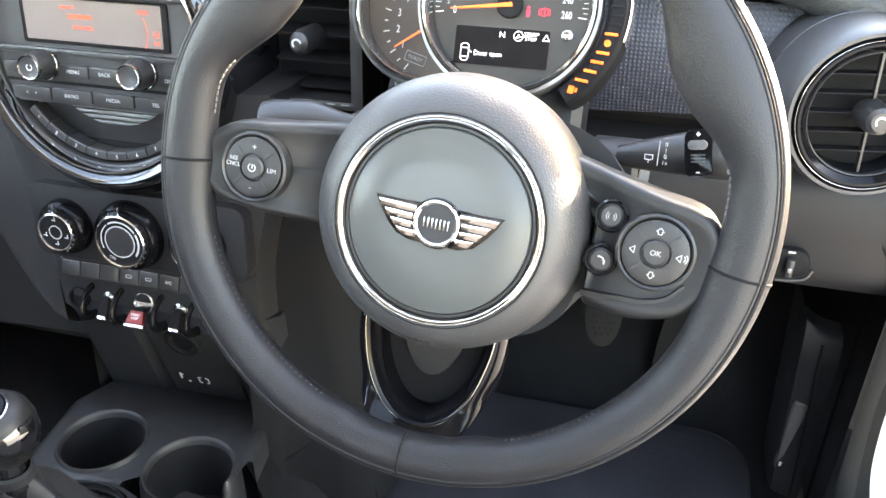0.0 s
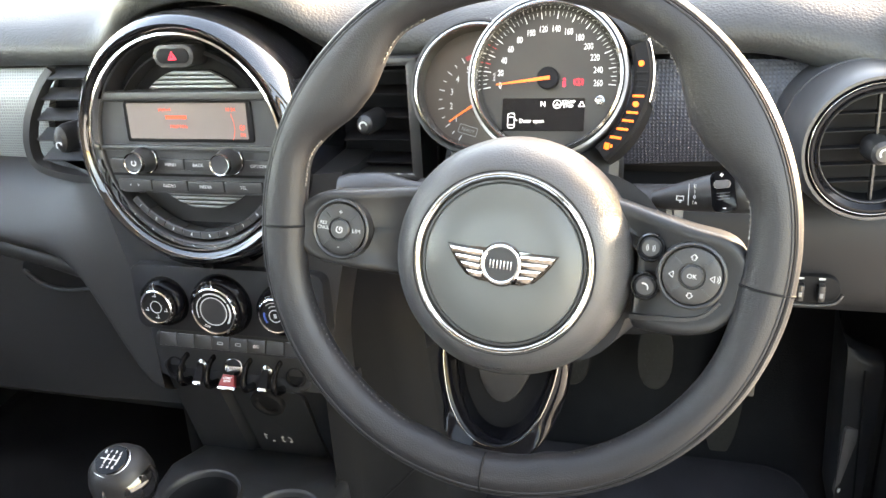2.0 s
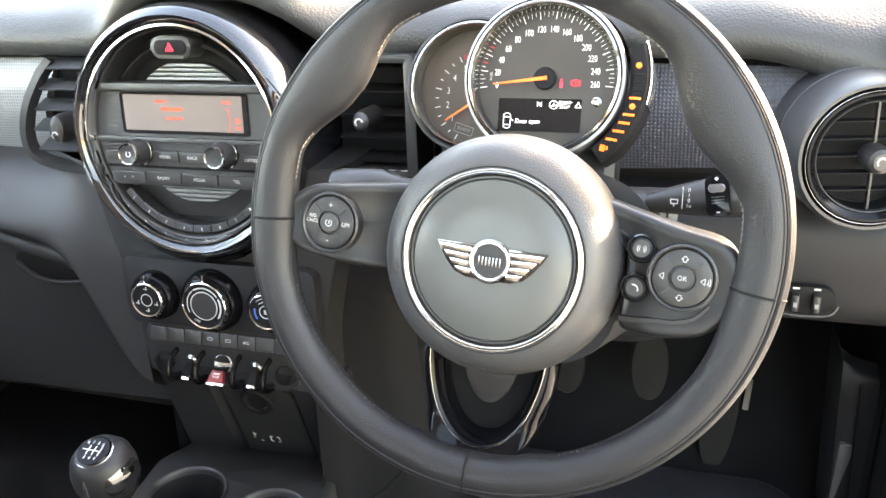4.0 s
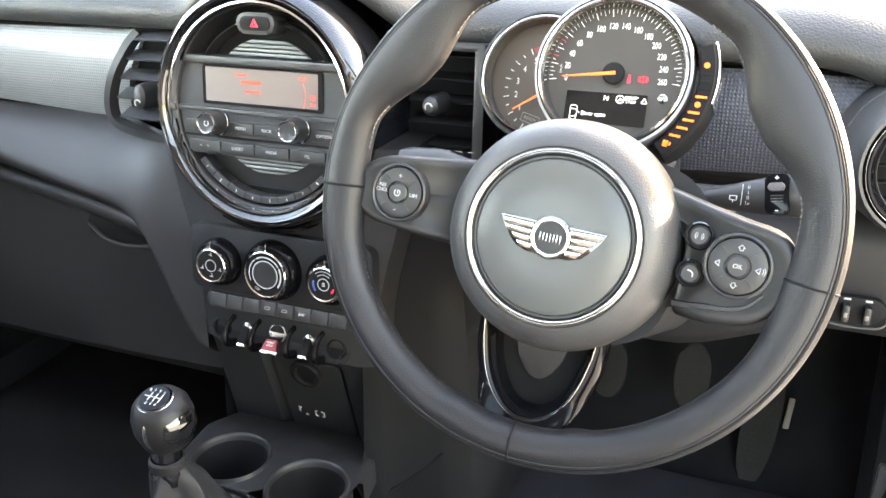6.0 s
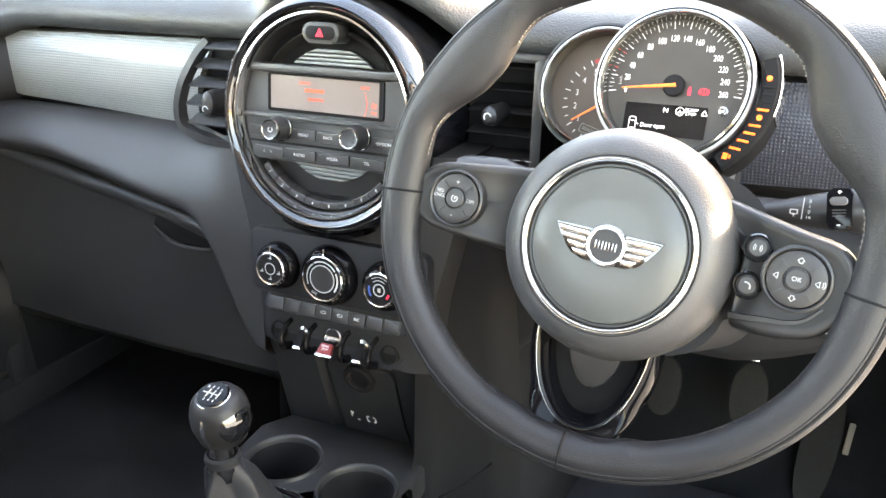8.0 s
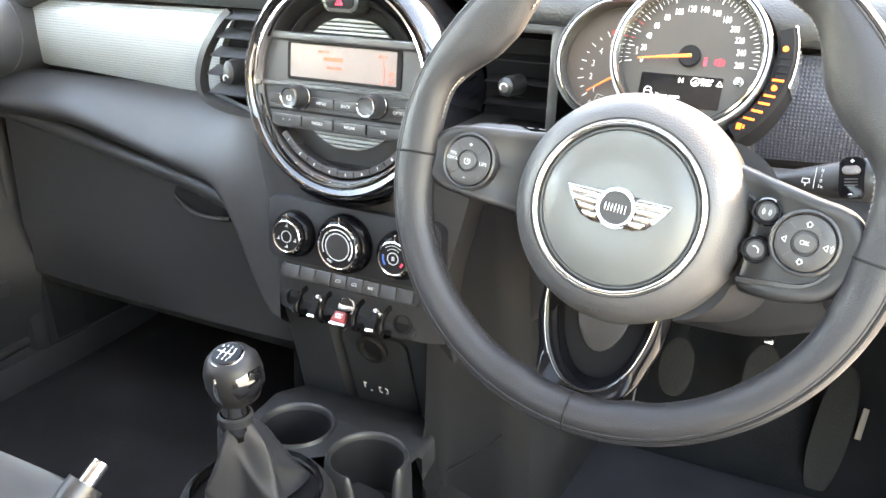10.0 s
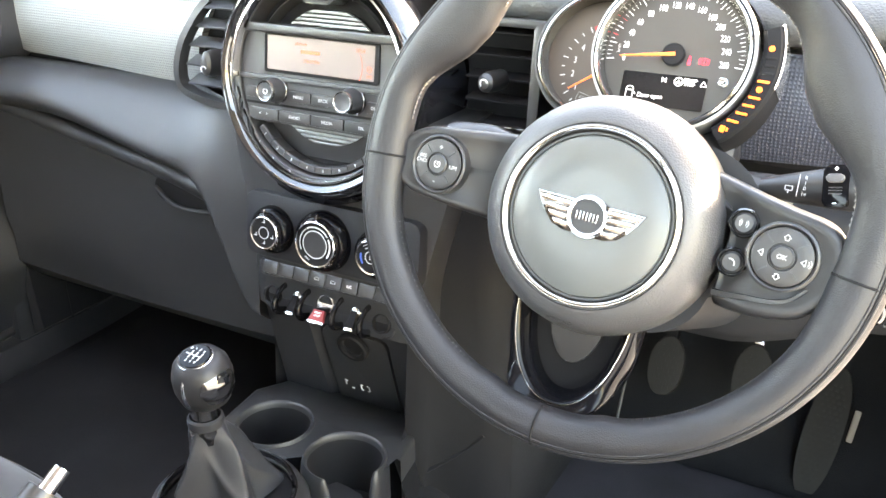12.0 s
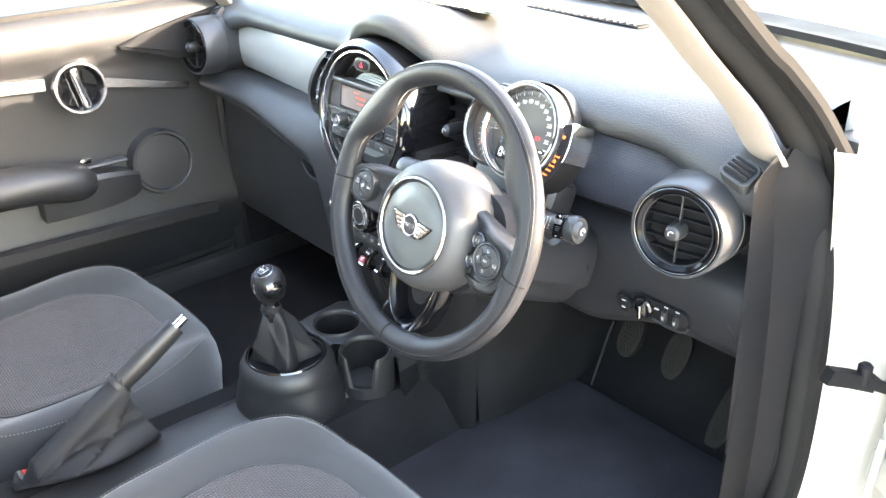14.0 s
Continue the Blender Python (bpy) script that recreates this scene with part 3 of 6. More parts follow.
for dx, w, h, dz in ((-0.026, 0.0025, 0.013, 0.003), (-0.024, 0.006, 0.0018, 0.007), (-0.0145, 0.006, 0.0014, -0.008), (0.002, 0.0024, 0.012, 0), (0.0045, 0.004, 0.0018, 0.006), (0.0045, 0.004, 0.0018, -0.006), (0.017, 0.0024, 0.011, 0), (0.0145, 0.004, 0.0018, 0.006), (0.0145, 0.004, 0.0018, -0.006)):
    part("socket_symbol", moved(box(w * 0.6, h * 0.75, 0.001, 0, at=(dx * 0.8, dz * 0.75, 0.006)), facing(-0.008, 0.2515, 0.435, -16.7)), DIM, lower)

# driver's knee panel below the column, with the switch pod to the right
rings = []
for k in range(25):
    x = 0.115 + 0.555 * k / 24
    under = smoothstep(0.14, 0.24, x)
    zb = 0.595 + 0.045 * smoothstep(0.40, 0.56, x) - 0.06 * (1 - under)
    rings.append([(x, 0.33, 0.780), (x, 0.290, 0.765), (x, 0.262, 0.752), (x, 0.254, 0.738), (x, 0.258, 0.71), (x, 0.262, (0.71 + zb) / 2), (x, 0.268, zb + 0.02), (x, 0.285, zb), (x, 0.36, zb - 0.01), (x, 0.50, zb + 0.02)])
part("knee_panel", grid(rings, False), KNEE, dash, "dark plastic knee panel below the column", 50)
part("knee_seam", sweep([(0.628, 0.2640, 0.742), (0.640, 0.2605, 0.715), (0.655, 0.2600, 0.690), (0.668, 0.2620, 0.672)], circle(0.0016, 6)), DEEP, dash)
# side of the console in the driver's footwell
side = [(0.098, 0.150), (0.094, 0.170), (0.086, 0.196), (0.088, 0.208), (0.112, 0.222), (0.140, 0.232), (0.160, 0.240), (0.172, 0.262)]
rings = []
for x, y in side:
    top = 0.425 + 0.315 * smoothstep(0.194, 0.212, y)
    rings.append([(x + 0.026 * u + 0.010 * math.sin(math.pi * u), y - 0.012 * u * smoothstep(0.2, 0.25, y), top * (1 - u) + 0.265 * u) for u in (0, 0.15, 0.3, 0.45, 0.6, 0.8, 1)])
part("footwell_side", grid(rings, False), DEEP, dash, "dark plastic console side panel", 60)
rings = [[(x + 0.026 * u, y, 0.62 * (1 - u) + 0.265 * u) for u in (0, 0.25, 0.5, 0.75, 1)] for x, y in ((0.171, 0.262), (0.185, 0.32), (0.19, 0.45), (0.19, 0.66))]
part("tunnel_carpet", grid(rings, False), CARPET, dash, "black carpet on the tunnel side", 60)
part("panel_seam", sweep(curve([(0.102, 0.196, 0.372), (0.122, 0.211, 0.384), (0.146, 0.222, 0.404), (0.172, 0.229, 0.432)], 6), circle(0.0024, 6)), DEEP, dash)
rings = [[(-0.132 - 0.02 * smoothstep(0.45, 0.27, z), y, z) for z in (0.54, 0.50, 0.46, 0.40, 0.34, 0.27)] for y in (0.236, 0.26, 0.30, 0.45, 0.62)]
part("footwell_side", grid(rings, False), PLASTIC, dash)
# moulded cover at the door side of the driver's footwell
rings = []
for x, y, top in ((0.630, 0.470, 0.548), (0.630, 0.400, 0.545), (0.634, 0.384, 0.537), (0.645, 0.379, 0.531), (0.656, 0.377, 0.528), (0.671, 0.376, 0.526)):
    rings.append([(x, y + 0.030, top + 0.004), (x, y + 0.006, top + 0.002), (x, y, top - 0.006)] + [(x + 0.002 * k, y + 0.004 * k, top - 0.010 - (top - 0.290) * k / 6) for k in range(1, 7)])
part("footwell_cover", grid(rings, False), KNEE, dash, "moulded dark footwell cover", 50)
part("cover_seam", sweep([(0.652, 0.376, 0.518), (0.655, 0.377, 0.45), (0.659, 0.380, 0.36), (0.662, 0.383, 0.30)], circle(0.0013, 6)), DEEP, dash)
# end cheeks of the dashboard beside the doors
for s in (-1, 1):
    rings = [[(s * 0.672, y, z) for z in (0.93, 0.80, 0.65, 0.50, 0.32)] for y in (0.20, 0.27, 0.36, 0.5, 0.75)]
    rings[0] = [(s * 0.668, 0.235 + 0.05 * k / 4, z) for k, z in enumerate((0.90, 0.80, 0.65, 0.50, 0.32))]
    part("end_cheek", grid(rings, False), DEEP, dash, "dark plastic dashboard end", 60)


def corner_demister(s):
    """Slotted outlet let into the rounded end of the dash top."""
    d = thing("side_demister", pose(s * 0.639, 0.252, 0.904, 36, s * 14, s * -8) @ Matrix.Scale(0.66, 4), "black slotted side window demister outlet", "air vent", "side demisters")
    part("surround", slab(rounded(0.066, 0.050, 0.014), -0.03, 0.002, 0.004, 3), PAD, d)
    part("recess", slab(rounded(0.052, 0.038, 0.008), 0.002, 0.0028, 0), DEEP, d)
    for k in range(3):
        part("slat", moved(box(0.048, 0.0040, 0.006, 0.001), at(0, -0.0090 + 0.0090 * k, 0.004) @ Euler((radians(-25), 0, 0)).to_matrix().to_4x4()), SMOOTH, d)


corner_demister(1)
corner_demister(-1)


def round_vent(s):
    """Round outer air vent in a barrel housing."""
    v = thing("round_vent", (facing(0.602, 0.192, 0.832, 4, 10) if s > 0 else facing(-0.620, 0.180, 0.843, 4, 5)) @ Matrix.Scale(0.91, 4), "round black air vent with chrome inner ring", "air vent", "round vents")
    part("housing", lathe([(0.068, -0.13), (0.0690, -0.09), (0.0685, -0.0585), (0.0672, -0.0580), (0.0672, -0.0570), (0.0680, -0.0565), (0.0665, -0.02), (0.0650, -0.006), (0.0630, -0.001), (0.0604, -0.001), (0.0598, -0.012)], 64), GREY, v, "satin grey barrel housing")
    part("rim_linering", ring_solid(0.0492, 0.0602, -0.012, 0.000, 0.0045), INK, v, "gloss black ring")
    part("chrome_ring", ring_solid(0.0572, 0.0580, -0.006, 0.0002, 0.0003), DCHROME, v, "thin chrome line")
    part("bowl", lathe([(0.0500, -0.004), (0.0488, -0.010), (0.047, -0.03), (0, -0.032)], 48), DEEP, v, "black vent bowl")
    part("inner_ring", ring_solid(0.0474, 0.0488, -0.010, -0.004, 0.0006), SMOOTH, v)
    for k in range(-2, 3):
        h = 0.0150 * k
        w = 2 * math.sqrt(0.0480 ** 2 - h * h)
        part("slat", box(w, 0.0013, 0.012, 0.0005, at=(0, h, -0.016)), DEEP, v)
    part("spine", box(0.0022, 0.094, 0.006, 0.0006, at=(0, 0, -0.012)), SMOOTH, v)
    part("knob", lathe([(0, 0.013), (0.007, 0.0125), (0.0102, 0.010), (0.0118, 0.004), (0.0122, -0.014)], 32), SMOOTH, v, "dark vent knob")
    part("knob_mark", ring_solid(0.003, 0.0046, 0.0126, 0.0132, 0.0002, 20, 40, 220), DIM, v)


round_vent(1)
round_vent(-1)


def side_vent(s):
    """Upright air vent beside the round unit."""
    v = thing("centre_vent", facing(0.170 if s > 0 else -0.179, 0.238, 0.842, 5), "black upright air vent with four slats", "air vent", "centre vents")
    if s > 0:
        part("frame", joined(box(0.012, 0.118, 0.05, 0.004, at=(0.041, 0, -0.016)), box(0.092, 0.008, 0.05, 0.003, at=(0, 0.055, -0.016)), box(0.092, 0.008, 0.05, 0.003, at=(0, -0.055, -0.016))), SMOOTH, v)
    part("bowl", box(0.114 if s < 0 else 0.10, 0.115, 0.01, 0, at=(-0.006 if s < 0 else 0, 0, -0.042)), DEEP, v)
    for k in range(5):
        left = (-0.060, -0.062, -0.056, -0.045, -0.032)[k] if s < 0 else -0.042
        part("slat", moved(box(0.042 - left, 0.0026, 0.022, 0.0010), at(0.5 * (0.042 + left), -0.044 + 0.0225 * k, -0.016 if s < 0 else -0.024) @ Euler((radians(26 if s < 0 else 14), 0, 0)).to_matrix().to_4x4()), GREY if s < 0 else DEEP, v)
    kx, ky = (-0.003, -0.024) if s < 0 else (-0.003, -0.001)
    part("knob", moved(lathe([(0, 0.020), (0.005, 0.0190), (0.0080, 0.0155), (0.0092, 0.006), (0.0090, -0.02)], 24), at(kx, ky + (0.006 if s < 0 else 0.0), 0.008) @ Matrix.Diagonal((1.0, 1.7 if s < 0 else 1.15, 1.0, 1.0))), SMOOTH, v, "black capsule-shaped vent knob")
    part("knob_mark", moved(ring_solid(0.0028, 0.0044, 0, 0.0007, 0.0002, 20, 10, 230), at(kx, ky, 0.0274)), DIM, v)


side_vent(1)
side_vent(-1)

# curved frame strip that ends the passenger decor at the vent
line = curve([(-0.208, 0.258, 0.890), (-0.221, 0.251, 0.874), (-0.239, 0.243, 0.842), (-0.248, 0.240, 0.810), (-0.240, 0.238, 0.788), (-0.205, 0.236, 0.778), (-0.15, 0.23, 0.776)], 8)
part("decor_end_strip", sweep(line, [(-0.004, -0.008), (0.004, -0.008), (0.005, 0.006), (-0.004, 0.008)], up=(0, 1, 0)), SMOOTH, dash, "satin black strip at the decor end")

# ---- steering wheel ----
HUB = facing(0.3450, 0.0178, 0.8126, 18.5, 0.5, -5)
wheel = thing("steering_wheel", HUB, "black leather three-spoke steering wheel with chrome ring", "steering wheel")


def thumb(deg):
    """Half width of the rim: a swelling at each thumb rest, and webs of leather where the lower spoke meets it."""
    d = deg if deg <= 180 else 360
    d = 180 - d if 90 < d <= 180 else d
    rest = smoothstep(57, 37, d) * smoothstep(12, 33, d) if d <= 90 else 0.0
    web = max(math.exp(-((deg - 254.5) / 3.4) ** 2), math.exp(-((deg - 285.5) / 3.4) ** 2))
    arm = max(math.exp(-((deg - 354) / 14) ** 2), math.exp(-((deg - 183) / 14) ** 2), math.exp(-((deg + 6) / 14) ** 2))
    return 0.0152 + 0.0092 * rest + 0.0010 * web + 0.0022 * arm


RIM, RX, RY, RH = 0.1890, 0.0, 0.0135, -0.003
sec = []
for k in range(40):
    a = 2 * math.pi * k / 40
    sec.append((math.cos(a), math.sin(a)))
rings = []
for i in range(192):
    deg = 360 * i / 192
    a = radians(deg)
    w = thumb(deg)
    ring = []
    for c, s in sec:
        r = RIM - w + w * c
        h = 0.0155 * s * (1 - 0.10 * max(0, -c)) + RH
        ring.append((RX + r * math.cos(a), RY + r * math.sin(a), h))
    rings.append(ring)
rings.append(rings[0])
bm = grid(rings, True, False)
bmesh.ops.remove_doubles(bm, verts=bm.verts[:], dist=1e-6)
rim = part("rim", bm, LEATHER, wheel, "black grained leather rim", 60)
for inset, size, skin in ((0.0046, 0.0011, LEATHER), (0.0062, 0.0009, DEEP), (0.0078, 0.0011, LEATHER)):
    line = []
    for k in range(180):
        a, w = radians(2 * k), thumb(2 * k)
        q = math.acos((w - inset) / w)
        line.append((RX + (RIM - inset) * math.cos(a), RY + (RIM - inset) * math.sin(a), 0.0155 * math.sin(q) + RH - (0.0003 if skin == LEATHER else 0.0)))
    part("rim_seam", sweep(line, circle(size, 8), True), skin, rim, "sewn seam round the rim")
for deg in (-5, 185, 270):
    a = radians(deg)
    w = thumb(deg % 360)
    line = [(RX + (RIM - w + w * math.cos(q)) * math.cos(a), RY + (RIM - w + w * math.cos(q)) * math.sin(a), 0.0155 * math.sin(q) + RH) for q in [math.pi * (0.06 + 0.88 * k / 14) for k in range(15)]]
    part("cross_seam", sweep(line, circle(0.0009, 6)), DEEP, rim)


def stitches(d0, d1, count, long=0.0026, thick=0.0009):
    """Slanting pale stitches along the inner edge of the rim."""
    out = []
    for k in range(count):
        deg = d0 + (d1 - d0) * k / (count - 1)
        a = radians(deg)
        w = thumb(deg % 360)
        r = RIM - 2 * w + 0.0005
        bm = box(long, thick, thick, 0)
        bm.transform(Matrix.Translation((RX + r * math.cos(a), RY + r * math.sin(a), RH + 0.0030)) @ Euler((0, radians(35), a + (0.6 if k % 2 else -0.6))).to_matrix().to_4x4())
        out.append(bm)
    return joined(*out)


for d0, d1, n in ((6, 15, 14), (50, 62, 16), (118, 133, 20), (161, 174, 20)):
    part("stitching", stitches(d0, d1, n), THREAD, rim, "pale zigzag stitching", 0)
for d0, d1, n in ((203, 248, 30), (293, 336, 28)):
    part("stitching", stitches(d0, d1, n, 0.0018, 0.0007), WHEEL_THREAD, rim, "fine grey stitching", 0)


def hubbed(bm):
    """The cover sits a little below the line of the side spokes and stands proud of them."""
    return moved(bm, at(0.0005, -0.0055, 0.0065))


# airbag cover: a shallow dome with chrome ring and satin disc
part("airbag_cover", hubbed(lathe([(0.0790, -0.085), (0.0845, -0.060), (0.0862, -0.040), (0.0850, -0.024), (0.0815, -0.011), (0.0765, -0.002), (0.0705, 0.0048), (0.0650, 0.0082), (0.0622, 0.0088), (0.0600, 0.0075), (0.0575, 0.004), (0.0001, 0.004)], 112)), AIRBAG, wheel, "grained black airbag cover", 50)
part("cover_groove", hubbed(ring_solid(0.0626, 0.0634, 0.0076, 0.0090, 0.0003, 96)), DEEP, wheel, "fine groove round the trim ring")
part("chrome_ring", hubbed(lathe([(0.0573, 0.0030), (0.0576, 0.0076), (0.0584, 0.0098), (0.0593, 0.0103), (0.0601, 0.0096), (0.0607, 0.0100), (0.0616, 0.0098), (0.0623, 0.0080), (0.0625, 0.0050)], 112)), RINGCHROME, wheel, "polished chrome trim ring", 60)
part("inner_step", hubbed(ring_solid(0.0545, 0.0576, 0.0035, 0.0066, 0.0008)), SMOOTH, wheel)
part("disc", hubbed(lathe([(0.0548, 0.003), (0.0546, 0.0068), (0.0535, 0.0078), (0.03, 0.0094), (0, 0.0098)], 96)), DISC, wheel, "satin grey-black centre disc", 50)
# plain winged badge: ring, dark field and two wings of stepped feathers on a black bed
badge = part("badge", hubbed(ring_solid(0.0114, 0.0138, 0.0085, 0.0130, 0.0009, 48)), CHROME, wheel, "chrome winged badge without lettering")
part("badge_field", hubbed(disc(0.0116, 0.009, 0.0116, 0.0004)), PLASTIC, badge)
part("badge_edge", hubbed(ring_solid(0.0134, 0.0152, 0.0084, 0.0106, 0.0004, 48)), GLOSS, badge)
for s in (-1, 1):
    bed = [(s * 0.0105, 0.0105), (s * 0.0225, 0.0098), (s * 0.0388, 0.0102), (s * 0.0345, 0.0030), (s * 0.0290, -0.0045), (s * 0.0235, -0.0100), (s * 0.0150, -0.0128), (s * 0.0080, -0.0130)]
    part("wing_bed", hubbed(slab(bed if s < 0 else bed[::-1], 0.0080, 0.0106, 0.0004)), GLOSS, badge)
    for k in range(4):
        y1 = 0.0088 - 0.0049 * k
        y0 = y1 - 0.0043
        x0 = math.sqrt(max(0.0, 0.0142 ** 2 - (0.5 * (y0 + y1)) ** 2)) + 0.0004
        x1, x2 = 0.0366 - 0.0042 * k, 0.0340 - 0.0046 * k
        o = [(s * x0, y0), (s * x2, y0 - 0.0004), (s * x1, y1), (s * x0, y1 - 0.0004)]
        part("feather", hubbed(slab(o if s > 0 else o[::-1], 0.0098, 0.0122, 0.0005)), CHROME, badge)
part("badge_bar", hubbed(joined(*[box(0.0010, 0.0060, 0.0008, 0.0002, at=(-0.0072 + 0.0024 * k, 0.0, 0.0118)) for k in range(7)])), SATIN, badge, "plain pale upright bars")
# moulded mark low on the cover
text("AIRBAG", 0.0058, at(0.0005, -0.0055, 0.0065) @ at(-0.004, -0.0760, -0.0008) @ Euler((radians(50), 0, 0)).to_matrix().to_4x4(), AIRBAG, wheel, "moulded_lettering", "faint moulded lettering")


def spoke(s):
    """Side spoke: satin arm from the cover to the rim, with a dished switch pad."""
    pts = [(0.062, 0.039), (0.090, 0.035), (0.114, 0.0315), (0.1415, 0.0275), (0.158, 0.0175), (0.1660, 0.006), (0.1665, -0.005), (0.159, -0.0165), (0.1455, -0.0240), (0.130, -0.0260), (0.101, -0.0290), (0.062, -0.033)]
    if s > 0:
        pts = [(0.064, 0.046), (0.080, 0.0425), (0.093, 0.0395), (0.122, 0.0335), (0.1455, 0.0295), (0.157, 0.0205), (0.1630, 0.0055), (0.1635, -0.0056), (0.158, -0.0185), (0.1484, -0.0305), (0.138, -0.0372), (0.118, -0.0415), (0.096, -0.0430), (0.088, -0.0400), (0.087, -0.0250), (0.087, 0.0050), (0.084, 0.0250), (0.066, 0.0330)]
    loop = [(s * p.x, p.y) for p in curve([(x, y, 0) for x, y in pts], 3)]
    if s < 0:
        loop = loop[::-1]
    rings = []
    for k, h in ((1.0, -0.034), (1.0, -0.013), (0.992, -0.0085), (0.975, -0.0048), (0.945, -0.0022), (0.90, -0.0006), (0.84, 0.0), (0.76, -0.0006), (0.66, -0.0020), (0.4, -0.0024), (0.1, -0.0024)):
        ring = []
        for x, y in loop:
            mx = s * min(max(s * x, 0.066 if s < 0 else 0.098), 0.1245)
            my = 0.0018 if s < 0 else -0.002
            px = mx + (x - mx) * k
            ring.append((px, my + (y - my) * k, h - (0.016 * smoothstep(0.122, 0.078, abs(px)) if h > -0.03 else 0.0)))
        rings.append(ring)
    arm = part("spoke", grid(rings, True), SPOKE, wheel, "satin black wheel spoke with dished switch pad", 70)
    # raised rim round the switch pad
    cx, cy = s * 0.1240, 0.0015
    part("pad_rim", moved(lathe([(0.0228, -0.006), (0.0222, 0.0022), (0.0208, 0.0030), (0.0196, 0.0018), (0.0192, -0.001)], 48), at(cx, cy, 0)), SMOOTH, arm)
    pad = part("switch_pad", moved(lathe([(0.0190, -0.001), (0.0187, 0.0022), (0.0160, 0.0034), (0.0088, 0.0030), (0.0084, 0.0014), (0, 0.0014)], 48), at(cx, cy, 0)), PLASTIC, arm, "round rubberised switch pad")
    key = part("centre_key", moved(disc(0.0074, 0.0015, 0.0042, 0.0010, 32), at(cx, cy, 0)), SMOOTH, arm)
    for k in range(4):
        part("divider", moved(box(0.0062, 0.0010, 0.0008, 0), at(cx, cy) @ Euler((0, 0, radians(45 + 90 * k))).to_matrix().to_4x4() @ Matrix.Translation((0.0135, 0, 0.0036))), GREY, pad)
    return arm, cx, cy


arm, cx, cy = spoke(-1)
text("+", 0.0062, at(cx, cy + 0.0125, 0.0036), DIM, arm, "marking")
text("-", 0.0062, at(cx, cy - 0.0125, 0.0036), DIM, arm, "marking")
text("RES\nCNCL", 0.0036, at(cx - 0.0130, cy + 0.002, 0.0036), DIM, arm, "marking")
text("LIM", 0.0042, at(cx + 0.0130, cy, 0.0036), DIM, arm, "marking")
part("marking", moved(ring_solid(0.0020, 0.0027, 0.0042, 0.0045, 0.0001, 20, 120, 420), at(cx, cy)), DIM, arm)
part("marking", box(0.0007, 0.0026, 0.0003, 0, at=(cx + 0.0003, cy + 0.0008, 0.0044)), DIM, arm)
arm, cx, cy = spoke(1)
text("OK", 0.0044, at(cx, cy, 0.0043), DIM, arm, "marking")


def arrow(x, y, spin, k=1.0):
    o = [(-0.0022, 0), (0, 0.0022), (0.0022, 0), (0.0011, 0), (0.0011, -0.0016), (-0.0011, -0.0016), (-0.0011, 0)]
    bms = []
    for p, q in zip(o, o[1:] + o[:1]):
        bms.append(sweep([(p[0] * k, p[1] * k, 0), (q[0] * k, q[1] * k, 0)], circle(0.00026, 4)))
    return moved(joined(*bms), at(x, y, 0.0037, spin))


part("marking", arrow(cx, cy + 0.0125, 0), DIM, arm)
part("marking", arrow(cx, cy - 0.0125, 180), DIM, arm)
for sx in (-1, 1):
    tri = [(-0.0016, 0), (0.0012, 0.0021), (0.0012, -0.0021)]
    bms = [sweep([(cx + sx * 0.0130 + p[0], cy + p[1], 0.0037), (cx + sx * 0.0130 + q[0], cy + q[1], 0.0037)], circle(0.00026, 4)) for p, q in zip(tri, tri[1:] + tri[:1])]
    part("marking", joined(*bms), DIM, arm)
for r in (0.0020, 0.0033):
    part("marking", moved(ring_solid(r, r + 0.0005, 0.0036, 0.0039, 0.0001, 10, -45, 45), at(cx + 0.0142, cy)), DIM, arm)
for bx, by in ((0.0958, 0.0158), (0.0950, -0.0105)):
    seat_at = Matrix.Translation((bx, by, -0.0090))
    k = part("round_button", moved(lathe([(0.0100, -0.010), (0.0098, 0.0030), (0.0088, 0.0042), (0.0074, 0.0026)], 32), seat_at), GLOSS, arm, "round button in a gloss ring")
    part("button_cap", moved(disc(0.0072, 0.0005, 0.0046, 0.0016, 32), seat_at), SMOOTH, k)
    if by > 0:
        part("marking", moved(joined(*[ring_solid(r, r + 0.0005, 0.0046, 0.0049, 0.0001, 10, -50, 50) for r in (0.0014, 0.0026)], *[ring_solid(r, r + 0.0005, 0.0046, 0.0049, 0.0001, 10, 130, 230) for r in (0.0014, 0.0026)]), seat_at), DIM, k)
    else:
        part("marking", moved(ring_solid(0.0026, 0.0036, 0.0046, 0.0049, 0.0001, 12, -20, 110), seat_at @ at(-0.001, -0.001)), DIM, k)

# pale lower lip of the right arm
part("lower_lip", sweep(curve([(0.0875, -0.0335, -0.0125), (0.098, -0.0322, -0.0085), (0.110, -0.0300, -0.0040), (0.124, -0.0280, -0.0008), (0.135, -0.0235, 0.0004), (0.1435, -0.0140, 0.0006)], 6), [(-0.0024, -0.0016), (0.0024, -0.0016), (0.0018, 0.0014), (-0.0018, 0.0014)], scale=lambda u: 1.0 - 0.55 * u), SMOOTH, arm, "satin lower lip")
# gloss black lower spoke: an open loop hanging from the cover
def loop_line(half, low, depth):
    """U shape of the lower spoke at one depth: half width high up and lowest point."""
    right = [(0.24, low + 0.0015), (0.48, low + 0.0075), (0.68, low + 0.0170), (0.84, low + 0.0290), (0.96, low + 0.0450), (1.04, low + 0.0650), (1.06, -0.045)]
    pts = [(-x, y) for x, y in right[::-1]] + [(0.0, low)] + right
    return [(p.x * half, p.y, depth) for p in curve([(x, y, 0) for x, y in pts], 4)]


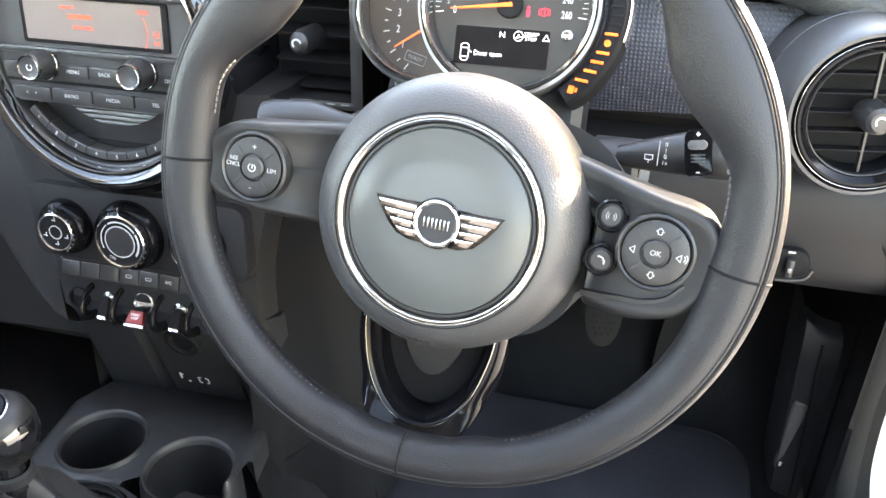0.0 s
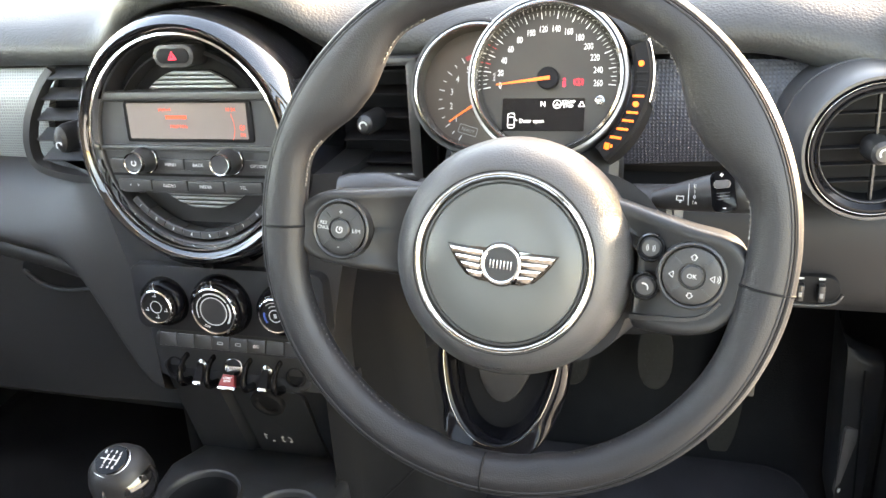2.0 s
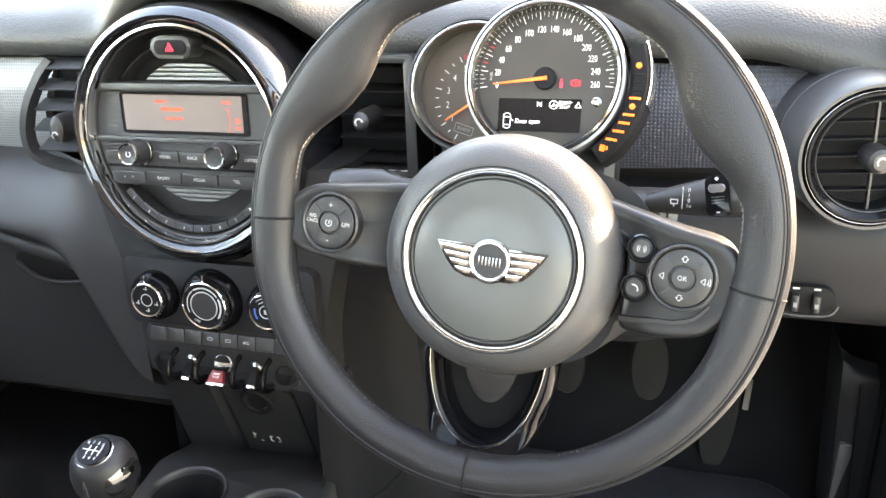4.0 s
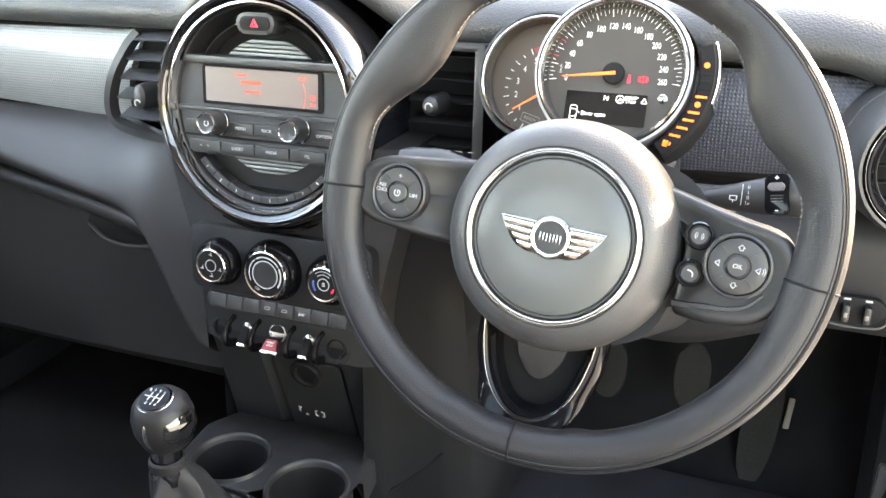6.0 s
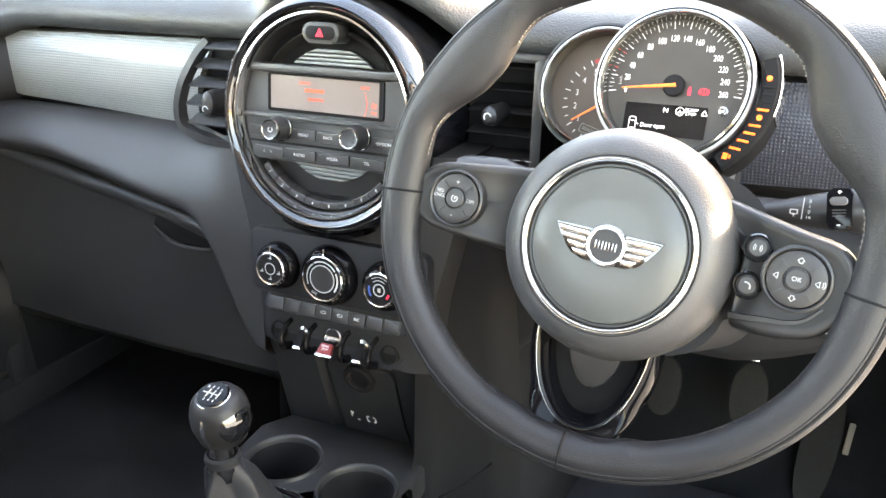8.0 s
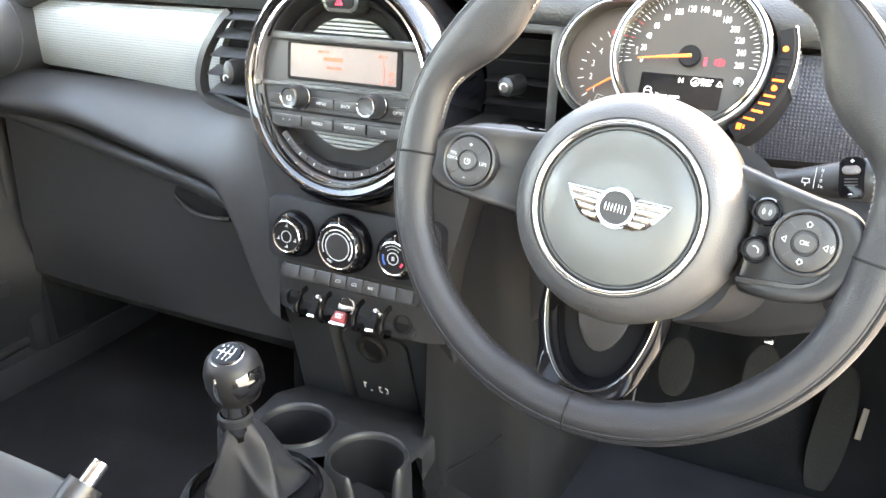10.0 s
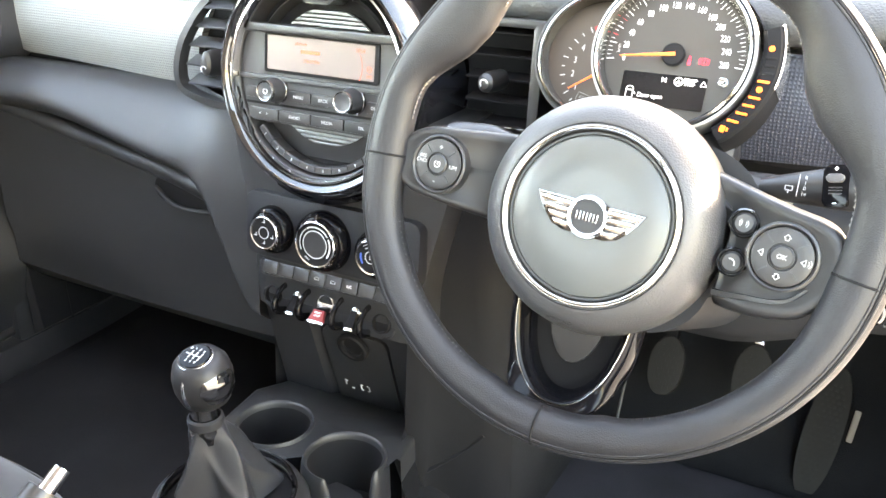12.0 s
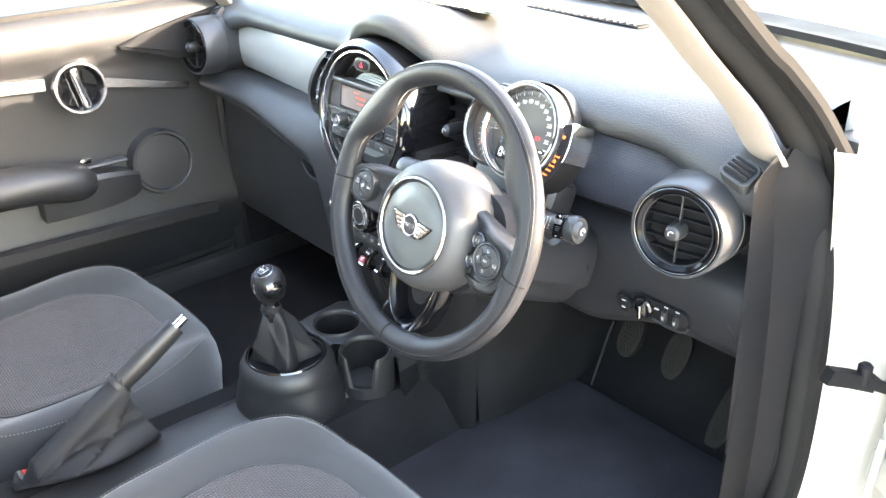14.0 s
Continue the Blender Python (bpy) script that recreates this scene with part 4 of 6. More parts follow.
def bottom(line, lift):
    """Raise the lowest stretch of a line towards the driver."""
    return [(x, y, z + lift * smoothstep(-0.120, -0.145, y)) for x, y, z in line]


layers = [loop_line(0.0470, -0.1600, -0.046), bottom(loop_line(0.0480, -0.1600, -0.031), 0.020), bottom(loop_line(0.0468, -0.1575, -0.025), 0.019), bottom(loop_line(0.0440, -0.1525, -0.0175), 0.010), loop_line(0.0412, -0.1470, -0.0150), loop_line(0.0404, -0.1455, -0.0150), loop_line(0.0385, -0.1440, -0.0175), loop_line(0.0345, -0.1400, -0.026), loop_line(0.0330, -0.1385, -0.046)]
rings = [list(r) for r in zip(*layers)]
low = part("lower_spoke", grid(rings, True), INK, wheel, "gloss black lower spoke loop", 70)
part("spoke_edge", sweep(loop_line(0.0406, -0.1460, -0.0148), circle(0.0005, 8)), DCHROME, low, "thin bright edge")
part("spoke_back", slab([(x * 0.99, y) for x, y, _ in loop_line(0.0345, -0.1400, 0)], -0.044, -0.040, 0), DEEP, low)
part("spoke_tongue", slab([(0.021 * math.cos(radians(a)), -0.078 + 0.040 * math.sin(radians(a))) for a in range(0, 360, 12)], -0.040, -0.035, 0.0015), SMOOTH, low, "satin inner tongue")

# ---- instrument pod on the column ----
POD = facing(0.344, 0.203, 0.888, 24)
pod = thing("instrument_pod", POD, "round speedometer and rev counter pod on the column", "instrument cluster")


def dial(cx, cy, r, depth, face):
    """Deep round case with chrome bezel and dial face."""
    m = at(cx, cy, depth)
    case = part("dial_case", moved(lathe([(r * 0.80, -0.075), (r * 0.97, -0.055), (r + 0.0035, -0.014), (r + 0.0040, 0.008), (r + 0.003, 0.0125), (r, 0.013), (r - 0.002, 0.010)], 72), m), SILVER if depth == 0.0 else SMOOTH, pod, "silver lacquered dial case" if depth == 0.0 else "satin black dial case")
    part("bezel_groove", moved(lathe([(r + 0.0005, 0.0110), (r + 0.0008, 0.0140), (r - 0.0008, 0.0142), (r - 0.0012, 0.0110)], 72), m), DEEP, case)
    part("bezel", moved(lathe([(r - 0.0015, 0.0115), (r - 0.0008, 0.0142), (r - 0.0026, 0.0152), (r - 0.0042, 0.0132), (r - 0.0052, 0.006), (r - 0.006, 0.001)], 72), m), RINGCHROME, case, "polished chrome bezel")
    part("dial_face", moved(disc(r - 0.0055, -0.003, 0.0, 0.0004, 64), m), face, case, "smoky grey dial face")
    return case


tach = dial(-0.066, -0.004, 0.0560, -0.020, TACH)
speedo = dial(0.0, 0.0, 0.0640, 0.0, DIAL)
for v in range(0, 261, 5):
    a = radians(188 - v * 194 / 260)
    major = v % 20 == 0
    l = 0.0062 if major else (0.0045 if v % 10 == 0 else 0.0032)
    mk = box(l, 0.0007 if major else 0.00035, 0.0003, 0, at=(0.0566 - l / 2, 0, 0.0004))
    part("tick", moved(mk, Euler((0, 0, a)).to_matrix().to_4x4()), RED_LAMP if v in (30, 50) else WHITE, speedo)
for v in range(0, 261, 20):
    a = radians(188 - v * 194 / 260)
    text(str(v), 0.0076, at(0.0418 * math.cos(a), 0.0418 * math.sin(a), 0.0004) @ Matrix.Diagonal((0.68, 1, 1, 1)), WHITE, speedo, "numeral")
text("km/h", 0.0036, at(-0.0470, 0.0020, 0.0004, 90), DIM, speedo, "numeral")
part("hub_cap", disc(0.0095, 0.0002, 0.0050, 0.001, 32), DEEP, speedo, "black needle hub")
part("needle", moved(slab([(0.002, -0.0016), (-0.044, -0.0005), (-0.044, 0.0005), (0.002, 0.0016)][::-1], 0.0046, 0.0058, 0.0003), at(0, 0, 0, 7)), NEEDLE, speedo, "glowing orange needle")
lcd = part("display", slab(rounded(0.070, 0.0275, 0.001, 2, -0.0035, -0.0303), 0.0003, 0.0010, 0), SCREEN, speedo, "dark trip display")
text("Door open", 0.0052, at(-0.0235, -0.0358, 0.0012) @ Matrix.Diagonal((0.9, 1, 1, 1)), LCD_WHITE, lcd, "display_text", align="LEFT")
text("N", 0.0060, at(-0.0035, -0.0215, 0.0012), LCD_WHITE, lcd, "display_text")
text("START\nSTOP", 0.0036, at(0.0178, -0.0215, 0.0012), LCD_WHITE, lcd, "display_text")
part("display_mark", moved(ring_solid(0.0031, 0.0037, 0.0011, 0.0014, 0.0001, 24), at(0.0085, -0.0215)), LCD_WHITE, lcd)
text("A", 0.0042, at(0.0085, -0.0215, 0.0012), LCD_WHITE, lcd, "display_text")
part("display_mark", moved(box(0.019, 0.0006, 0.0003, 0), at(0.0145, -0.0212, 0.0013, 12)), LCD_WHITE, lcd)
tri = [(0.0265, -0.0235), (0.0315, -0.0235), (0.0290, -0.0192)]
part("display_mark", joined(*[sweep([(*p, 0.0012), (*q, 0.0012)], circle(0.0003, 4)) for p, q in zip(tri, tri[1:] + tri[:1])]), LCD_WHITE, lcd)
car = rounded(0.0058, 0.0125, 0.002, 3, -0.0305, -0.0355)
part("display_mark", joined(*[sweep([(*p, 0.0012), (*q, 0.0012)], circle(0.00028, 4)) for p, q in zip(car, car[1:] + car[:1])]), LCD_WHITE, lcd)
part("display_mark", joined(box(0.0040, 0.0006, 0.0003, 0, at=(-0.0305, -0.0325, 0.0012)), box(0.0040, 0.0006, 0.0003, 0, at=(-0.0305, -0.0390, 0.0012)), moved(box(0.0035, 0.0006, 0.0003, 0), at(-0.0265, -0.0345, 0.0012, -40))), LCD_WHITE, lcd)
part("warning_light", joined(moved(disc(0.0011, 0.0003, 0.0007, 0.0001, 12), at(0.0135, -0.0005)), box(0.0026, 0.0048, 0.0004, 0, at=(0.0135, -0.0045, 0.0005))), RED_LAMP, speedo, "red belt warning light")
part("warning_light", moved(joined(ring_solid(0.0024, 0.0030, 0.0003, 0.0007, 0.0001, 24), box(0.0007, 0.0028, 0.0004, 0, at=(0, 0, 0.0005)), ring_solid(0.0037, 0.0043, 0.0003, 0.0007, 0.0001, 10, -40, 40), ring_solid(0.0037, 0.0043, 0.0003, 0.0007, 0.0001, 10, 140, 220)), at(0.0255, -0.0030)), RED_LAMP, speedo, "red brake warning light")
part("reset_stem", moved(lathe([(0, 0.010), (0.0022, 0.0095), (0.0026, 0.002), (0.004, 0.001), (0.004, 0)], 20), at(0.044, -0.0185)), CHROME, speedo, "small reset stem")
PIVOT = at(-0.061, -0.014, -0.020)
for v in range(0, 13):
    a = radians(240 - v * 12)
    l = 0.0052 if v % 2 == 0 else 0.0030
    part("tick", moved(box(l, 0.0008, 0.0003, 0, at=(0.0395, 0, 0.0004)), PIVOT @ Euler((0, 0, a)).to_matrix().to_4x4()), DIM, tach)
    if v in (2, 4, 6, 8, 10):
        text(str(v // 2), 0.0082, PIVOT @ at(0.0300 * math.cos(a), 0.0300 * math.sin(a), 0.0004) @ Matrix.Diagonal((0.75, 1, 1, 1)), DIM, tach, "numeral")
part("red_band", moved(ring_solid(0.0375, 0.0415, 0.0002, 0.0006, 0.0001, 16, 72, 116), PIVOT), RED_KEY, tach, "red rev band")
rm = at(-0.066, -0.004, -0.0196) @ at(-0.008, -0.0375, 0, -16)
text("READY", 0.0040, rm, FAINT, tach, "numeral")
o = rounded(0.017, 0.0075, 0.0008, 2)
part("tach_frame", moved(joined(*[sweep([(*p, 0), (*q, 0)], circle(0.0003, 4)) for p, q in zip(o, o[1:] + o[:1])]), rm), FAINT, tach)
part("needle", moved(slab([(0.004, -0.0013), (-0.036, -0.0004), (-0.036, 0.0004), (0.004, 0.0013)][::-1], 0.0030, 0.0040, 0.0003), PIVOT @ at(0, 0, 0, 34)), NEEDLE, tach, "glowing orange needle")

# curved fuel gauge strip beside the dials
fuel = part("fuel_gauge", ring_solid(0.0712, 0.0868, -0.040, 0.012, 0.003, 24, -53, 19), DEEP, pod, "curved fuel gauge strip with orange bars")
part("fuel_trim", ring_solid(0.0858, 0.0878, -0.038, 0.0105, 0.0008, 24, -14, 20), SATIN, fuel, "satin silver outer edge")
for deg, kind in ((7, "dot"), (1.5, "off"), (-3, "off"), (-7.5, "off"), (-12.5, "bar"), (-17.5, "dot"), (-22.8, "bar"), (-28.2, "bar"), (-34, "bar"), (-40.3, "bar"), (-47.5, "pump")):
    m = Euler((0, 0, radians(deg))).to_matrix().to_4x4() @ Matrix.Translation((0.0775, 0, 0.0122)) @ Euler((0, 0, radians(-deg * 0.8))).to_matrix().to_4x4()
    if kind == "dot":
        part("fuel_light", moved(disc(0.0024, -0.0004, 0.0006, 0.0002, 20), m), ORANGE, fuel, "round orange light")
    elif kind == "pump":
        part("fuel_light", moved(joined(box(0.004, 0.0052, 0.0008, 0), box(0.0016, 0.003, 0.0008, 0, at=(0.0036, 0.0005, 0))), m), ORANGE, fuel, "orange pump symbol")
    else:
        part("fuel_light" if kind == "bar" else "fuel_bar", moved(box(0.0092, 0.0020, 0.0010, 0.0003), m), ORANGE if kind == "bar" else DEEP, fuel)
# hood over the dials
part("pod_hood", joined(lathe([(0.060, -0.10), (0.0715, -0.06), (0.0715, -0.014)], 48, 20, 160), moved(lathe([(0.05, -0.08), (0.0605, -0.05), (0.0605, -0.012)], 40, 60, 230), at(-0.066, -0.004, -0.02))), PLASTIC, pod)
part("pod_neck", box(0.16, 0.06, 0.06, 0.02, 3, at=(-0.02, -0.075, -0.055)), PLASTIC, pod, "dark neck to the column")

# ---- column shroud and stalks ----
col = thing("steering_column", facing(0.345, 0.0125, 0.8155, 24), "dark plastic steering column shroud", "steering column")
rings = []
for k in range(8):
    h = -0.05 - 0.20 * k / 7
    w, t, b = 0.082 + 0.012 * k / 7, 0.076 - 0.010 * k / 7, 0.070
    rings.append([((0.106 if math.cos(q) > 0 and math.sin(q) > -0.2 else w) * math.copysign(abs(math.cos(q)) ** 0.6, math.cos(q)), -0.012 + (t if math.sin(q) > 0 else b) * math.copysign(abs(math.sin(q)) ** 0.7, math.sin(q)), h) for q in [2 * math.pi * i / 36 for i in range(36)]])
part("shroud", grid(rings, True), KNEE, col, "", 50)
for s in (-1, 1):
    part("stalk_boss", moved(lathe([(0.021, -0.02), (0.021, 0.012), (0.018, 0.016), (0.012, 0.010)], 32), at(s * 0.094, 0.036, -0.135) @ Euler((0, radians(s * 78), 0)).to_matrix().to_4x4()), PLASTIC, col)


def stalk(s, name, label):
    st = thing(name, facing(0.344, 0.0025, 0.824, 24), label, "control stalk")
    base, tip = Vector((s * 0.092, 0.040, -0.128)), Vector((s * 0.170, 0.050, -0.113))
    if s < 0:
        base, tip = Vector((-0.092, 0.040, -0.115)), Vector((-0.165, 0.036, -0.110))
    line = [base.lerp(tip, k / 10) for k in range(11)]
    fat = (lambda u: 0.42 + 0.80 * u ** 0.8 - 0.22 * smoothstep(0.93, 1.0, u)) if s > 0 else (lambda u: 0.55 + 0.6 * smoothstep(0.0, 0.55, u) - 0.15 * smoothstep(0.9, 1.0, u))
    part("arm", sweep(line, [(0.0125 * math.cos(q), 0.0155 * math.sin(q)) for q in [2 * math.pi * i / 20 for i in range(20)]], up=(0, 1, 0), scale=fat), SMOOTH, st)
    if s > 0:
        m = Matrix.Translation(base.lerp(tip, 0.70)) @ Euler((0, radians(-14), radians(7))).to_matrix().to_4x4()
        rock = part("rocker", moved(slab(rounded(0.0175, 0.030, 0.004, 5), -0.004, 0.0020, 0.0014), m @ at(0, 0, 0.0118)), INK, st, "gloss black rocker panel")
        part("rocker_ridge", moved(slab(rounded(0.0120, 0.0060, 0.0028, 5), 0.0, 0.0042, 0.0012), m @ at(0, 0.0052, 0.0135)), LEVER, rock, "grey rocker key")
        part("rocker_groove", moved(joined(*[box(0.0090, 0.0008, 0.0005, 0, at=(0, -0.0012 - 0.0022 * i, 0)) for i in range(3)]), m @ at(0, 0, 0.0140)), GREY, rock)
        part("marking", moved(joined(box(0.0028, 0.0007, 0.0004, 0, at=(0, 0.0122, 0)), box(0.0007, 0.0028, 0.0004, 0, at=(0, 0.0122, 0)), box(0.0024, 0.0007, 0.0004, 0, at=(0, -0.0125, 0))), m @ at(0, 0, 0.0140)), WHITE, rock)
        m2 = Matrix.Translation(base.lerp(tip, 0.40)) @ at(0, 0, 0.0104)
        text("II\nI\n0\n1x", 0.0040, m2, DIM, st, "marking")
        part("marking", moved(box(0.0005, 0.0165, 0.0004, 0), m2 @ at(-0.0045, 0)), DIM, st)
        part("marking", moved(joined(box(0.0058, 0.0006, 0.0004, 0), box(0.0040, 0.0006, 0.0004, 0, at=(0, -0.0032, 0)), box(0.0006, 0.0032, 0.0004, 0, at=(-0.0025, -0.0016, 0)), box(0.0006, 0.0032, 0.0004, 0, at=(0.0025, -0.0016, 0)), box(0.0006, 0.0022, 0.0004, 0, at=(0, -0.0042, 0))), m2 @ at(-0.0105, -0.0015)), DIM, st)
        end = part("end_button", moved(lathe([(0.0, 0.004), (0.009, 0.003), (0.0115, -0.002), (0.012, -0.008)], 28), Matrix.Translation(tip) @ Euler((0, radians(96), 0)).to_matrix().to_4x4()), GREY, st)
        part("marking", moved(ring_solid(0.003, 0.0045, 0.0036, 0.0042, 0.0001, 12, 0, 300), Matrix.Translation(tip) @ Euler((0, radians(96), 0)).to_matrix().to_4x4()), WHITE, end)
    else:
        part("marking", joined(*[box(0.006, 0.0008, 0.0005, 0, at=(-0.125 + 0.011 * k, 0.0545, -0.111)) for k in range(3)]), FAINT, st)


stalk(1, "wiper_stalk", "black wiper stalk with white symbols")
stalk(-1, "indicator_stalk", "black indicator stalk behind the wheel")

# ---- round centre unit with radio ----
UNIT = facing(-0.0055, 0.1766, 0.834, 7)
unit = thing("centre_unit", UNIT, "round gloss black centre unit with car radio", "car radio")
part("barrel", lathe([(0.1250, -0.10), (0.1258, -0.03), (0.1245, -0.010), (0.1192, 0.003), (0.1138, 0.0070), (0.1085, 0.004), (0.1060, -0.003)], 128), GLOSS, unit, "thick gloss black outer ring", 60)
part("chrome_ring", lathe([(0.1064, -0.003), (0.1058, 0.0034), (0.1038, 0.0038), (0.1026, 0.0010), (0.1022, -0.008)], 128), CHROME, unit, "chrome inner ring", 60)
part("step_ring", lathe([(0.1024, -0.006), (0.1010, -0.007), (0.0985, -0.018), (0.0980, -0.030)], 96), SMOOTH, unit)
part("bowl", lathe([(0.1015, -0.026), (0.093, -0.030), (0, -0.031)], 64), DEEP, unit, "matt black recess")
part("inner_arc", lathe([(0.0890, -0.029), (0.0890, -0.018), (0.0865, -0.015), (0.0830, -0.028)], 48, 28, 152), SMOOTH, unit)


def band(y0, y1, r, inset=0.0):
    """Outline of the strip of a circle between two heights."""
    out = []
    a0, a1 = math.asin(y0 / r), math.asin(y1 / r)
    for k in range(13):
        a = a0 + (a1 - a0) * k / 12
        out.append((r * math.cos(a) - inset, r * math.sin(a)))
    for k in range(13):
        a = a1 + (a0 - a1) * k / 12
        out.append((-r * math.cos(a) + inset, r * math.sin(a)))
    return out


radio = part("radio_panel", slab(band(-0.0515, 0.050, 0.1010), -0.026, -0.010, 0.002), GREY, unit, "dark grey radio front panel")
part("panel_top", slab(band(0.0415, 0.0505, 0.0998), -0.010, -0.004, 0.002), SMOOTH, radio)
part("panel_step", slab(band(-0.0075, -0.0020, 0.1000), -0.010, -0.006, 0.0015), SMOOTH, radio)
scr = part("screen_frame", slab(rounded(0.141, 0.0400, 0.003, 3, 0.0005, 0.0210), -0.0105, -0.0085, 0.001), DEEP, radio, "black screen surround")
part("screen", slab(rounded(0.1310, 0.0345, 0.001, 2, 0.0, 0.0218), -0.0085, -0.0080, 0), RADIO, scr, "backlit radio display with sky glare in its colour")
for body, size, x, y in (("106.0 MHz", 0.0046, -0.0093, 0.0165), ("10:54", 0.0050, 0.0490, 0.0328), ("playback", 0.0042, -0.0227, 0.0330), ("FM", 0.0046, 0.0600, 0.0085)):
    text(body, size, at(x, y, -0.0078), RED_TEXT, scr, "display_text")
part("display_mark", joined(*[box(0.0023, 0.0034, 0.0003, 0, at=(-0.0215 + 0.0030 * k, 0.0255, -0.0078)) for k in range(8)]), RED_TEXT, scr, "plain red bars")
part("display_mark", moved(ring_solid(0.028, 0.0285, 0, 0.0003, 0.0001, 12, -26, 26), at(0.0235, 0.0165, -0.0079)), RED_TEXT, scr)
part("display_mark", moved(joined(ring_solid(0.0022, 0.0029, 0, 0.0003, 0.0001, 16, 60, 380), box(0.006, 0.0007, 0.0003, 0)), at(0.0600, 0.0160, -0.0079, 35)), RED_TEXT, scr)


def key(w, h, x, y, parent, legend="", size=0.0046, z=-0.0098, t=0.0035):
    k = part("button", moved(slab(rounded(w, h, 0.0015, 3), 0, t, 0.0009), at(x, y, z)), SMOOTH, parent)
    if legend:
        text(legend, size * 0.88, at(x, y, z + t + 0.0001), DIM, k, "marking")
    return k


for x, w, legend in ((-0.0800, 0.0250, ""), (-0.0238, 0.0300, "MENU"), (0.0071, 0.0300, "BACK"), (0.0730, 0.0290, "OPTION")):
    key(w, 0.0112, x, -0.0212, radio, legend, 0.0052)
for x, w, legend in ((-0.0690, 0.0388, "<     >"), (-0.0285, 0.0400, "RADIO"), (0.0125, 0.0400, "MEDIA"), (0.0540, 0.0405, "TEL")):
    key(w, 0.0112, x, -0.0428, radio, legend, 0.0052)
part("gap", slab(band(-0.0335, -0.0310, 0.0995), -0.0100, -0.0092, 0), DEEP, radio)
for x in (-0.0535, 0.0420):
    part("knob_base", moved(lathe([(0.0146, 0), (0.0144, 0.0030), (0.0138, 0.0036), (0.0132, 0.0020)], 40), at(x, -0.0165, -0.010)), DCHROME, radio, "thin bright base ring")
    kb = part("radio_knob", moved(lathe([(0.0130, 0), (0.0127, 0.008), (0.0118, 0.0105), (0.0104, 0.018), (0.0100, 0.0200)], 40), at(x, -0.0165, -0.010)), SMOOTH, radio, "round radio knob with chrome edge")
    part("knob_edge", moved(lathe([(0.0106, 0.0175), (0.0106, 0.0210), (0.0100, 0.0222), (0.0090, 0.0214)], 40), at(x, -0.0165, -0.010)), RINGCHROME, kb)
    part("knob_face", moved(lathe([(0.0092, 0.0180), (0.0090, 0.0212), (0.0072, 0.0206), (0, 0.0200)], 40), at(x, -0.0165, -0.010)), GREY, kb)
part("marking", moved(ring_solid(0.0022, 0.0029, 0, 0.0003, 0.0001, 16, 120, 420), at(-0.0535, -0.0165, 0.0101)), WHITE, radio)
haz = part("hazard_button", slab(rounded(0.043, 0.0205, 0.0085, 6, 0.0018, 0.0842), -0.022, 0.002, 0.003), SMOOTH, unit, "oval hazard light button")
part("hazard_cap", slab(rounded(0.034, 0.0135, 0.006, 6, 0.0018, 0.0842), 0.002, 0.0032, 0.0008), DEEP, haz)
for k, sc in enumerate((1.0, 0.5)):
    t3 = [(0.0018 + sc * 0.0048 * math.cos(radians(q)), 0.0834 + sc * 0.0048 * math.sin(radians(q)), 0.0036) for q in (90, 210, 330)]
    part("hazard_mark", joined(*[sweep([p, q], circle(0.0005, 4)) for p, q in zip(t3, t3[1:] + t3[:1])]), RED_LAMP, haz, "red triangle")
for y0, y1 in ((0.0508, 0.0680), (-0.0692, -0.0522)):
    bed = part("grille", slab(band(y0, y1, 0.0708), -0.0305, -0.0275, 0.0005), DEEP, unit, "silver slotted grille")
    for k in range(4):
        a = y0 + (y1 - y0) * (k + 0.06) / 4
        part("grille_bar", slab(band(a, a + (y1 - y0) / 4 * 0.74, 0.0700), -0.0275, -0.0235, 0.0008), GRILLE, bed)
for k in range(8):
    d0 = 217.4 + 12.7 * k
    b8 = part("preset_button", ring_solid(0.0905, 0.0985, -0.027, -0.010, 0.0012, 6, d0, d0 + 12.1), SMOOTH, unit)
    a = radians(d0 + 6.05)
    text(str(k + 1), 0.0046, at(0.0945 * math.cos(a), 0.0945 * math.sin(a), -0.0098, math.degrees(a) + 90), WHITE, b8, "marking")
part("under_clip", moved(lathe([(0.124, -0.04), (0.130, -0.03), (0.130, -0.012), (0.124, -0.006)], 24, 246, 294), Matrix.Identity(4)), INK, unit, "gloss black lip under the ring")

